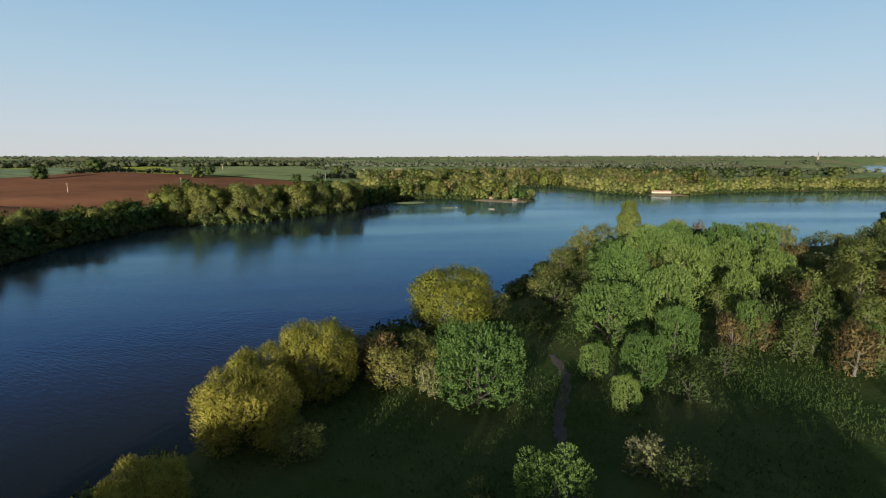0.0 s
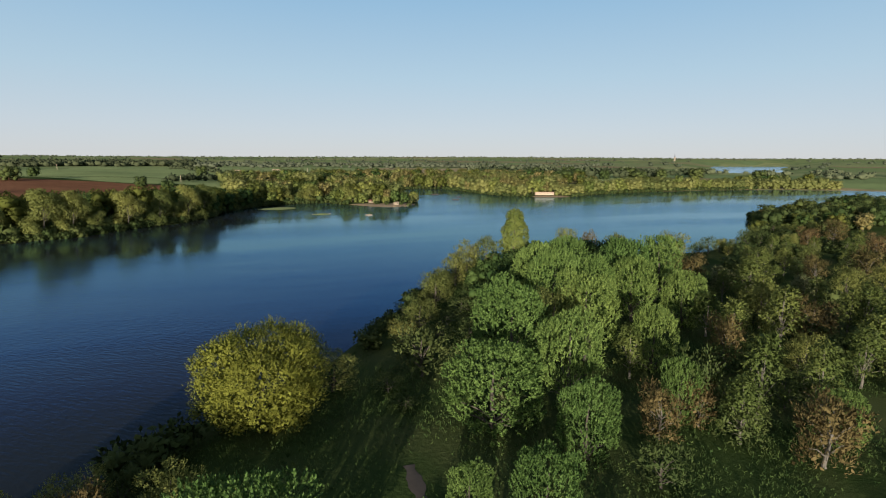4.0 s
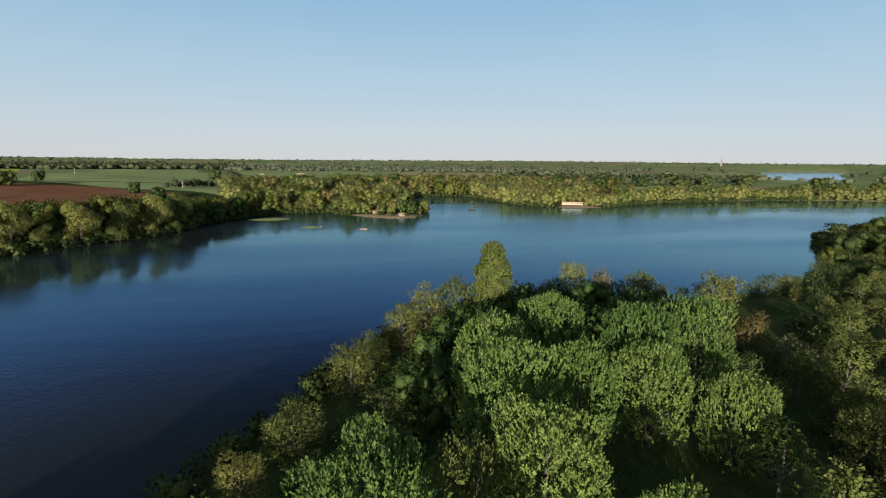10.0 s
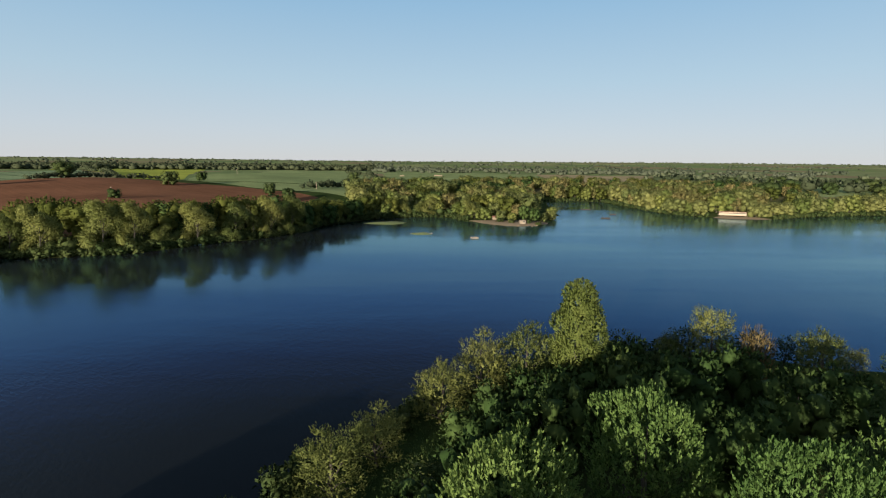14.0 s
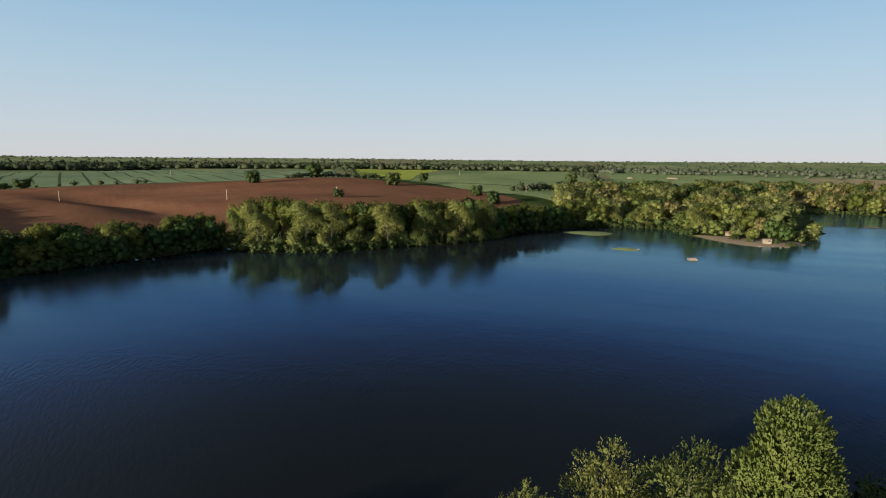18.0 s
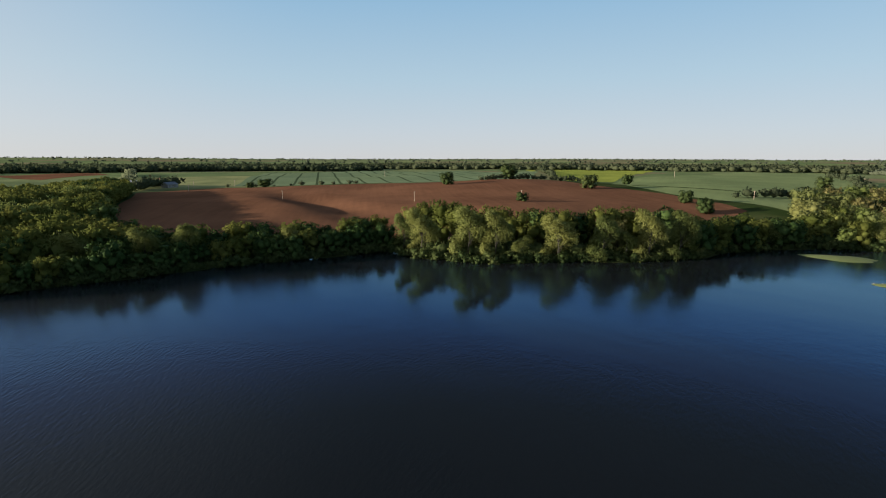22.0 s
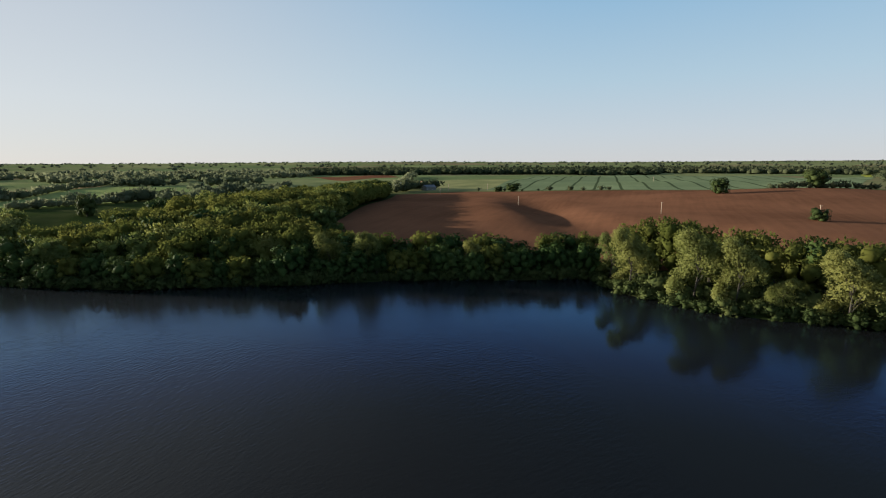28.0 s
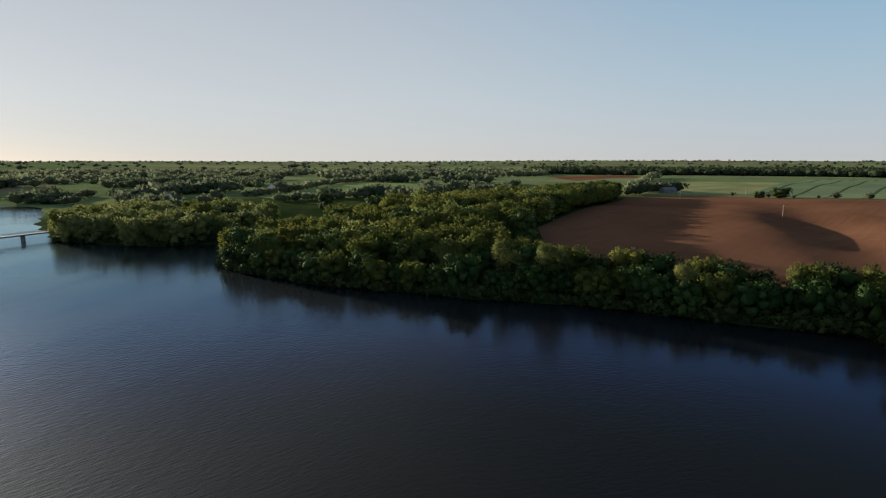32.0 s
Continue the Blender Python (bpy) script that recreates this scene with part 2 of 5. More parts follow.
def water_material():
    """Deep water: a dark body under a rippled surface that mirrors the sky, its reflection coloured bluer than the sky
    itself.
    """
    n = Nodes("lake_water")
    ripple = n.noise(1.3, 3, 0.6, (1, 0.4, 1), 30)
    swell = n.noise(0.12, 3, 0.5)
    lane = n.noise(0.016, 4, 0.55, (0.2, 1, 1), 8)
    calm = n.ramp(lane, (0.40, (0.15, 0.15, 0.15)), (0.58, (1, 1, 1)))
    waves, both = n.add("Math"), n.add("Math")
    waves.operation, both.operation = "ADD", "MULTIPLY"
    n.link(ripple, waves.inputs[0])
    n.link(swell, waves.inputs[1])
    n.link(waves.outputs[0], both.inputs[0])
    n.link(calm, both.inputs[1])
    geo, off, reach = n.add("NewGeometry"), n.add("VectorMath"), n.add("MapRange")  # a wind-ruffled reach
    off.operation = "DISTANCE"
    n.link(geo.outputs["Position"], off.inputs[0])
    off.inputs[1].default_value = (-62, 128, 0)
    n.link(off.outputs["Value"], reach.inputs[0])
    reach.interpolation_type = "SMOOTHSTEP"
    reach.inputs["From Min"].default_value, reach.inputs["From Max"].default_value = 40, 95
    reach.inputs["To Min"].default_value, reach.inputs["To Max"].default_value = 1.0, 0.0
    fine, ruffle = n.add("Math"), n.add("Math")
    fine.operation, ruffle.operation = "MULTIPLY", "MULTIPLY_ADD"
    n.link(n.noise(1.7, 2, 0.5, (1, 0.25, 1), 62), fine.inputs[0])
    n.link(reach.outputs[0], fine.inputs[1])
    n.link(fine.outputs[0], ruffle.inputs[0])
    ruffle.inputs[1].default_value = 1.0
    n.link(both.outputs[0], ruffle.inputs[2])
    n.bump(ruffle.outputs[0], 0.5, 0.12)
    mat = n.done((0.0038, 0.0041, 0.0040), 0.5, gloss=0.0)
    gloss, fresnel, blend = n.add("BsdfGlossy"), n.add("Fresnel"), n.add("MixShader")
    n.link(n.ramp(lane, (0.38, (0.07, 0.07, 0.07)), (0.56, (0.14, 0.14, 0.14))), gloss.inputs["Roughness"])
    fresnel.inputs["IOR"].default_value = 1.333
    # The reflection is coloured here: dimmed when steep, blue at middle angles.
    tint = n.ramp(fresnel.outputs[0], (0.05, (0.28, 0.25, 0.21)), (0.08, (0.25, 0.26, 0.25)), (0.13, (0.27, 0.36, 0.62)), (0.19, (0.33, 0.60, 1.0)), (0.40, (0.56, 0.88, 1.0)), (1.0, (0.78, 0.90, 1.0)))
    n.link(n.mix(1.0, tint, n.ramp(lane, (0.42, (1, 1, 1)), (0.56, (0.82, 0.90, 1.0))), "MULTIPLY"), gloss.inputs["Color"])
    chop, sheen = n.add("BsdfGlossy"), n.add("MixShader")  # the steeper wavelets catch the low sun
    chop.inputs["Roughness"].default_value = 0.6
    chop.inputs["Color"].default_value = (0.86, 0.92, 1.0, 1)
    spread = n.add("MapRange")
    n.link(reach.outputs[0], spread.inputs[0])
    spread.inputs["To Min"].default_value, spread.inputs["To Max"].default_value = 0.011, 0.026
    n.link(spread.outputs[0], sheen.inputs[0])
    for node in (gloss, chop, fresnel):
        n.link(n.bsdf.inputs["Normal"].links[0].from_socket, node.inputs["Normal"])
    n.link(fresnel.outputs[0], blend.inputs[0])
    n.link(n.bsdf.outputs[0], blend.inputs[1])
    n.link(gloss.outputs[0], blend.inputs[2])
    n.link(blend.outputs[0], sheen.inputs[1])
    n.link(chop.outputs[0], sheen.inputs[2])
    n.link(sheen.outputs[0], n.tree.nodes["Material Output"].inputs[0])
    return mat


LAND, WATER = land_material(), water_material()
SOIL = field_material("ploughed_soil", (0.108, 0.050, 0.028), (0.192, 0.090, 0.050), 0.0, 62)
CROP = field_material("young_crop", (0.135, 0.175, 0.09), (0.17, 0.21, 0.11), 26.0, 67.6, (0.060, 0.080, 0.040))
YELLOW = field_material("yellow_green_pasture", (0.23, 0.25, 0.045), (0.30, 0.31, 0.06), 0.0, 20)
PASTURE = field_material("pasture", (0.15, 0.185, 0.078), (0.21, 0.24, 0.10), 0.0, 30)
MEADOW = field_material("sunlit_meadow", (0.165, 0.205, 0.075), (0.24, 0.28, 0.10), 0.0, 30)
STUBBLE = field_material("tan_stubble", (0.22, 0.17, 0.09), (0.32, 0.25, 0.14), 0.0, 10)
SAND = plain("wet_sand", (0.17, 0.12, 0.07), (0.28, 0.21, 0.13), 0.8, 1.5)
REEDS = plain("short_reeds", (0.12, 0.145, 0.04), (0.21, 0.22, 0.08), 0.9, 1.2)
WOOD = plain("weathered_wood", (0.20, 0.15, 0.10), (0.34, 0.27, 0.19), 0.85, 3.0)
PALE_WOOD = plain("pale_wood", (0.36, 0.27, 0.19), (0.48, 0.38, 0.28), 0.8, 3.0)
CREAM = plain("cream_plaster", (0.24, 0.19, 0.14), (0.32, 0.26, 0.19), 0.85, 2.0)
TILE = plain("clay_tile", (0.20, 0.09, 0.06), (0.32, 0.15, 0.10), 0.85, 3.0)
SLATE = plain("grey_slate", (0.10, 0.11, 0.13), (0.18, 0.19, 0.21), 0.7, 3.0)
CONCRETE = plain("concrete", (0.17, 0.16, 0.145), (0.27, 0.26, 0.24), 0.9, 1.5)
DARK_GLASS = plain("dark_pane", (0.02, 0.025, 0.03), (0.04, 0.045, 0.05), 0.15, 1.0)
WHITE = plain("white_paint", (0.70, 0.70, 0.68), (0.82, 0.82, 0.80), 0.6, 3.0)
METAL = plain("galvanised_steel", (0.42, 0.43, 0.44), (0.58, 0.59, 0.60), 0.45, 4.0, 0.8)
DARK_WOOD = plain("dark_weathered_wood", (0.035, 0.03, 0.025), (0.065, 0.055, 0.045), 0.9, 3.0)
STRAW = plain("straw", (0.18, 0.14, 0.09), (0.25, 0.20, 0.125), 0.9, 2.0)
PATH_DIRT = plain("trodden_path", (0.045, 0.035, 0.028), (0.075, 0.060, 0.048), 0.9, 1.2)
# ---- the lay of the land ----
LAKE = [(-320, -420), (-330, -300), (-284, -224), (-232, -150), (-205, -95), (-188, -66), (-191, -41), (-190, -6), (-203, 16),
        (-222, 34), (-200, 52), (-166, 66), (-156, 92), (-150, 130), (-152, 172), (-155, 211), (-152, 250), (-150, 281), (-128, 283),
        (-105, 298), (-86, 330), (-70, 352), (-61, 380), (-60, 405), (-50, 432), (-44, 447), (-18, 468)]
LAKE += [(8, 472), (24, 449), (41, 436), (57, 428), (69, 436), (78, 470), (85, 507), (82, 570), (84, 640), (110, 662),
         (140, 656), (158, 580), (170, 534), (203, 512), (231, 507), (281, 540), (368, 572), (440, 588), (520, 592), (620, 560), (690, 500), (560, 440)]
LAKE += [(429, 395), (330, 340), (262, 314), (225, 268), (190, 234), (152, 213), (128, 209), (108, 212), (82, 214), (66, 207), (52, 197),
         (40, 183), (30, 163), (21, 145), (13, 128), (2, 114), (-8, 104), (-16, 85), (-26, 68), (-36, 50), (-46, 25), (-60, -10), (-85, -80), (-110, -180), (-150, -420)]
FAR_LAKE = [(938, 1160), (1094, 1163), (1484, 1528), (2546, 2613), (2000, 2560), (1298, 1650)]
HEIGHTS = [(-197, 408, 13.0), (-256, 362, 11.5), (-363, 305, 11.0), (-341, 451, 18.5), (-344, 529, 21.5), (-244, 531, 17.5),
           (-115, 473, 12.0), (-430, 314, 13.0), (-530, 224, 12.0), (-310, 20, 13.0), (-260, -60, 9.0), (-230, 150, 9.0),
           (100, 740, 9.0), (240, 590, 5.0), (450, 760, 9.0), (60, 100, 1.5), (170, 120, 1.5), (-10, -60, 1.5), (320, 240, 2.0),
           (-10, 540, 8.0), (800, 850, 6.0), (-500, 700, 22.0), (-800, 300, 18.0), (-700, -100, 16.0), (100, 1100, 10.0)]


def shore_distance(x, y, ring):
    """Metres from the shore, positive on land."""
    x, y = np.asarray(x, float), np.asarray(y, float)
    best, inside = np.full(x.shape, 1e9), np.zeros(x.shape, bool)
    for (ax, ay), (bx, by) in zip(ring, ring[1:] + ring[:1]):
        ex, ey = bx - ax, by - ay
        s = np.clip(((x - ax) * ex + (y - ay) * ey) / (ex * ex + ey * ey), 0, 1)
        best = np.minimum(best, np.hypot(x - ax - s * ex, y - ay - s * ey))
        if ey:
            inside ^= ((ay > y) != (by > y)) & (x < ax + (y - ay) * ex / ey)
    return np.where(inside, -best, best)


def smooth(a, b, v):
    s = np.clip((v - a) / (b - a), 0, 1)
    return s * s * (3 - 2 * s)


def ground(x, y):
    """The height of the land."""
    x, y = np.asarray(x, float), np.asarray(y, float)
    total, weight = np.zeros(x.shape), np.zeros(x.shape)
    for px, py, pz in HEIGHTS:
        w = 1 / ((x - px) ** 2 + (y - py) ** 2 + 2500.0) ** 1.5
        total, weight = total + w * pz, weight + w
    d = np.minimum(shore_distance(x, y, LAKE) + 1.2 * np.sin(x / 7.0 + y / 11.0) + 0.8 * np.sin(y / 4.3 - x / 9.0), shore_distance(x, y, FAR_LAKE))
    far = np.hypot(x, y - 250)
    hills = total / weight + smooth(900, 4500, far) * (4 + 5 * np.sin(x / 900.0) * np.cos(y / 700.0)) + 30 * smooth(1700, 4700, far)
    roll = 1.7 * np.sin(x / 38.0 + 0.5) * np.sin(y / 47.0) * smooth(60, 160, d)
    across = y - (316 - 0.07 * (x + 375))
    roll = roll - 5.0 * np.exp(-(across / 19) ** 2 - ((x + 290) / 105) ** 2) + 1.6 * np.exp(-((across + 34) / 22) ** 2 - ((x + 300) / 85) ** 2)
    rise = smooth(4, 110, d)
    land = np.clip(d * 0.22, 0, 0.9) + rise * np.maximum(hills + roll - 0.9, 0.4)
    return np.where(d > 0, land, -3.0 * smooth(0, 14, -d))

# ---- mesh tools ----
def mesh_object(name, verts, faces, material, parent=None, label="", smooth_faces=False):
    me = bpy.data.meshes.new(name)
    me.from_pydata([tuple(map(float, v)) for v in verts], [], [tuple(map(int, f)) for f in faces])
    me.materials.append(material)
    if smooth_faces:
        me.polygons.foreach_set("use_smooth", [True] * len(me.polygons))
    me.update()
    ob = new(name, me)
    if parent:
        ob.parent = parent
    if label:
        ob["label"] = label
    return ob


def part(name, bm, material, parent, label=""):
    me = bpy.data.meshes.new(name)
    bm.to_mesh(me)
    bm.free()
    me.materials.append(material)
    ob = new(name, me)
    ob.parent = parent
    if label:
        ob["label"] = label
    return ob


def box(sx, sy, sz, at=(0, 0, 0), bevel=0.02, turn=0.0):
    """A bevelled block; at is the middle of its foot."""
    bm = bmesh.new()
    bmesh.ops.create_cube(bm, size=1, matrix=Matrix.Diagonal((sx, sy, sz, 1)))
    if bevel:
        bmesh.ops.bevel(bm, geom=bm.edges[:], offset=bevel, segments=1, affect="EDGES")
    bmesh.ops.transform(bm, matrix=pose(at[0], at[1], at[2] + sz / 2, 0, 0, turn), verts=bm.verts)
    return bm


def gable(sx, sy, rise, at, over=0.3, thick=0.15):
    """A gabled roof with its ridge along x."""
    bm = bmesh.new()
    hx, hy = sx / 2 + over, sy / 2 + over
    low = -over * rise / (sy / 2)
    rows = []
    for x in (-hx, hx):
        rows.append([bm.verts.new((at[0] + x, at[1] + y, at[2] + z)) for y, z in
                     ((-hy, low), (0, rise), (hy, low), (hy, low - thick), (0, rise - thick), (-hy, low - thick))])
    a, b = rows
    for i in range(6):
        bm.faces.new((a[i], a[(i + 1) % 6], b[(i + 1) % 6], b[i]))
    bm.faces.new(a[::-1])
    bm.faces.new(b)
    bmesh.ops.recalc_face_normals(bm, faces=bm.faces)
    return bm


def tube(points, radii, sides=7):
    """Verts and faces of a tapered tube."""
    verts, faces = [], []
    points = [Vector(p) for p in points]
    for i, (p, r) in enumerate(zip(points, radii)):
        way = (points[min(i + 1, len(points) - 1)] - points[max(i - 1, 0)]).normalized()
        side = way.cross(Vector((0.3, 1, 0.1))).normalized()
        up = way.cross(side)
        for k in range(sides):
            a = 2 * math.pi * k / sides
            verts.append(p + side * (r * math.cos(a)) + up * (r * math.sin(a)))
    for i in range(len(points) - 1):
        for k in range(sides):
            a, b = i * sides + k, i * sides + (k + 1) % sides
            faces.append((a, b, b + sides, a + sides))
    faces.append(tuple(range((len(points) - 1) * sides, len(points) * sides)))
    return verts, faces


def icosphere(level):
    bm = bmesh.new()
    bmesh.ops.create_icosphere(bm, subdivisions=level, radius=1)
    bm.verts.ensure_lookup_table()
    v = np.array([x.co[:] for x in bm.verts])
    f = np.array([[x.index for x in face.verts] for face in bm.faces])
    bm.free()
    return v, f


ICO1 = icosphere(1)


def unit(v):
    return v / np.maximum(np.linalg.norm(v, axis=-1, keepdims=True), 1e-9)


def leaf_quads(rng, at, out, long, wide, each, up=0.5, loose=0.6, stem=1.1, soft=1.0):
    """Folded leaf clumps that point away from the crown: verts and faces."""
    # every clump is a short shoot with its leaves set along it
    shoot = unit(out + np.array([0, 0, up]))
    along_it = np.tile(np.linspace(0, stem, each), len(at))[:, None] * np.repeat(shoot, each, 0) * long * (1.0 if each > 2 else 0.3)
    at, out = np.repeat(at, each, 0) + along_it, np.repeat(out, each, 0)
    n = len(at)
    way = unit(out + np.array([0, 0, up]) + loose * rng.normal(size=(n, 3)))
    side = unit(np.cross(way, unit(rng.normal(size=(n, 3)))))
    face = np.cross(way, side)
    lo, wi = long * rng.uniform(0.6, 1.3, (n, 1)), wide * rng.uniform(0.6, 1.3, (n, 1))
    at = at + rng.normal(size=(n, 3)) * long * 0.15
    quad = np.stack([at, at + way * lo * 0.5 + side * wi * 0.5 + face * wi * 0.18, at + way * lo, at + way * lo * 0.55 - side * wi * 0.5 + face * wi * 0.18], 1)
    front = unit(np.cross(quad[:, 1] - quad[:, 0], quad[:, 3] - quad[:, 0]))
    turned = (front * out).sum(1) < 0
    quad[turned] = quad[turned][:, [0, 3, 2, 1]]
    front[turned] *= -1
    return quad, unit(unit(out) * soft + front * 0.36)


def leafy(name, sets, material, parent=None, cores=()):
    """One mesh of leaves (quads with the way they face), round solid cores if there are any."""
    quads, ways = np.concatenate([s[0] for s in sets]), np.concatenate([s[1] for s in sets])
    n = len(quads)
    co, normal = [quads.reshape(-1, 3)], [np.repeat(ways, 4, 0)]
    loops, starts, base = [np.arange(4 * n)], [np.arange(n) * 4], 4 * n
    at = 4 * n
    for v, f, middle in cores:
        co.append(v)
        normal.append(unit(v - middle))
        loops.append(f.ravel() + base)
        starts.append(at + 3 * np.arange(len(f)))
        base, at = base + len(v), at + 3 * len(f)
    co, normal, loops, starts = (np.concatenate(x) for x in (co, normal, loops, starts))
    me = bpy.data.meshes.new(name)
    me.vertices.add(len(co))
    me.vertices.foreach_set("co", co.astype(np.float32).ravel())
    me.loops.add(len(loops))
    me.loops.foreach_set("vertex_index", loops.astype(np.int32))
    me.polygons.add(len(starts))
    me.polygons.foreach_set("loop_start", starts.astype(np.int32))
    me.update(calc_edges=True)
    me.polygons.foreach_set("use_smooth", np.ones(len(starts), bool))
    me.normals_split_custom_set_from_vertices(normal.tolist())
    me.materials.append(material)
    ob = new(name, me)
    if parent:
        ob.parent = parent
    return ob


def lobed(rng, lobes, n, low=-0.45, deep=0.6):
    """Points on the outside of a heap of lobes (x, y, z, rx, rz), and the way out of it."""
    lobes = np.array(lobes)
    area = lobes[:, 3] * lobes[:, 4]
    pick = rng.choice(len(lobes), n * 2, p=area / area.sum())
    u = unit(rng.normal(size=(n * 2, 3)))
    u[:, 2] = np.where(u[:, 2] < low, -u[:, 2], u[:, 2])
    r = lobes[pick][:, [3, 3, 4]]
    p = lobes[pick, :3] + u * r * (deep + (1.06 - deep) * np.sqrt(rng.uniform(0, 1, (n * 2, 1))))
    keep = np.ones(n * 2, bool)
    for i, l in enumerate(lobes):
        inside = (((p - l[:3]) / l[[3, 3, 4]]) ** 2).sum(1) < 0.62
        keep &= ~(inside & (pick != i))
    keep = np.flatnonzero(keep)[:n]
    return p[keep], u[keep]


def join(*meshes):
    verts, faces, base = [], [], 0
    for v, f in meshes:
        verts.append(np.asarray(v, float))
        faces += [tuple(int(i) + base for i in face) for face in f]
        base += len(v)
    return np.concatenate(verts), faces


# Each kind: crown radius, height, foot of the crown, lobes, lobe size, clumps, leaves each, leaf length and width, upward pull, looseness.
KINDS = {
    "sycamore": dict(radius=6.0, height=16.0, foot=-0.4, lobes=26, lobe=0.30, heart=0.88, deep=0.88, clumps=1150, each=10, long=0.40, wide=0.21, up=1.5, loose=0.75, stem=2.2, soft=0.12, leaf="sycamore"),
    "willow": dict(full=True, radius=8.0, height=14.0, foot=-0.2, lobes=54, lobe=0.22, heart=0.9, soft=0.8, deep=0.8, clumps=5600, each=4, long=0.36, wide=0.13, up=0.9, loose=0.7, stem=2.4, inner=2, leaf="willow"),
    "bankwillow": dict(radius=7.6, height=18.0, foot=-0.2, lobes=46, lobe=0.25, droop=1.35, soft=0.9, clumps=2100, each=3, long=0.56, wide=0.24, up=-0.3, loose=0.6, inner=2, leaf="bankwillow"),
    "poplar": dict(radius=3.6, height=19.0, foot=1.0, lobes=34, lobe=0.40, heart=0.7, deep=0.8, soft=0.5, clumps=4200, each=4, long=0.30, wide=0.13, up=1.6, loose=0.5, stem=1.6, leaf="poplar"),
    "olive": dict(full=True, radius=4.5, height=12.0, foot=-0.2, lobes=20, lobe=0.32, heart=0.75, soft=0.7, clumps=1050, each=4, long=0.4, wide=0.15, up=0.8, loose=0.6, stem=1.8, leaf="olive"),
    "birch": dict(radius=3.4, height=14.0, foot=1.0, lobes=18, lobe=0.30, taper=True, clumps=540, each=4, long=0.46, wide=0.17, up=-0.7, loose=0.6, leaf="birch"),
    "brownbush": dict(full=True, radius=3.2, height=8.0, foot=-0.2, lobes=12, lobe=0.36, clumps=700, each=4, long=0.42, wide=0.09, up=1.0, loose=0.6, stem=1.8, leaf="brown"),
    "bush": dict(full=True, radius=2.8, height=6.0, foot=-0.2, lobes=11, lobe=0.44, deep=0.75, clumps=230, each=4, long=0.44, wide=0.19, up=0.9, loose=0.7, stem=1.8, soft=0.4, leaf="scrub"),
    "blossom": dict(full=True, radius=2.6, height=5.5, foot=-0.2, lobes=9, lobe=0.48, clumps=560, each=4, long=0.32, wide=0.22, up=0.4, loose=0.6, leaf="blossom"),
    "oak": dict(radius=6.0, height=13.0, foot=0.3, lobes=14, lobe=0.38, deep=0.78, clumps=500, each=2, long=0.8, wide=0.54, up=0.3, loose=0.5, core=0.78, leaf="dark"),
    "parkoak": dict(full=True, radius=6.0, height=12.0, foot=-0.2, lobes=13, lobe=0.44, deep=0.78, clumps=900, each=2, long=0.6, wide=0.42, up=0.3, loose=0.5, core=0.8, leaf="scrub"),
    "wood": dict(radius=5.8, height=13.0, foot=0.0, lobes=13, lobe=0.40, deep=0.78, clumps=500, each=2, long=0.76, wide=0.5, up=0.35, loose=0.5, core=0.78, leaf="wood"),
    "fresh": dict(full=True, radius=4.6, height=11.0, foot=-0.2, lobes=17, lobe=0.34, heart=0.78, deep=0.82, clumps=470, each=2, long=0.76, wide=0.44, up=0.35, loose=0.5, core=0.8, leaf="fresh"),
    "scrubtree": dict(full=True, radius=4.0, height=8.5, foot=-0.2, lobes=15, lobe=0.34, heart=0.78, deep=0.82, clumps=330, each=2, long=0.78, wide=0.42, up=0.35, loose=0.5, core=0.8, leaf="pale"),
    "sallow": dict(full=True, radius=4.6, height=8.0, foot=-0.2, lobes=15, lobe=0.36, heart=0.78, deep=0.82, clumps=480, each=2, long=0.66, wide=0.40, up=0.3, loose=0.5, core=0.84, leaf="pale"),
    "marsh": dict(radius=2.4, height=3.6, foot=-0.4, lobes=6, lobe=0.5, deep=0.78, clumps=190, each=2, long=0.62, wide=0.40, up=0.2, loose=0.9, core=0.7, leaf="scrub"),
    "russet": dict(radius=3.8, height=10.0, foot=0.0, lobes=12, lobe=0.38, deep=0.78, clumps=340, each=2, long=0.86, wide=0.34, up=1.0, loose=0.5, core=0.7, leaf="rusty"),
}
LABELS = {
    "sycamore": ("broad sycamore with dense bright green leaf clusters", "tree"),
    "willow": ("round golden green willow leaning over the lake edge", "tree"),
    "bankwillow": ("tall drooping grey green willow at the water's edge", "tree"),
    "poplar": ("upright column shaped poplar with fresh green leaves", "tree"),
    "olive": ("olive green sallow with fine feathery twigs", "tree"),
    "birch": ("slender birch with thin hanging leafy branches", "tree"),
    "brownbush": ("reddish brown twiggy shrub with few leaves", "shrub"),
    "bush": ("small rounded green bush in rough grass", "shrub"),
    "blossom": ("hawthorn bush covered with white spring blossom", "shrub"),
    "oak": ("dark green oak with a wide uneven crown", "tree"),
    "wood": ("mid green woodland tree with a domed crown", "tree"),
    "fresh": ("light yellow green lakeside tree with young leaves", "tree"),
    "scrubtree": ("low olive green scrub tree near the shore", "tree"),
    "parkoak": ("dense round green tree standing alone in a field", "tree"),
    "sallow": ("pale grey green round sallow by the water", "tree"),
    "marsh": ("low sallow bush hanging over the water's edge", "shrub"),
    "russet": ("russet brown tree with buds still opening", "tree"),
}
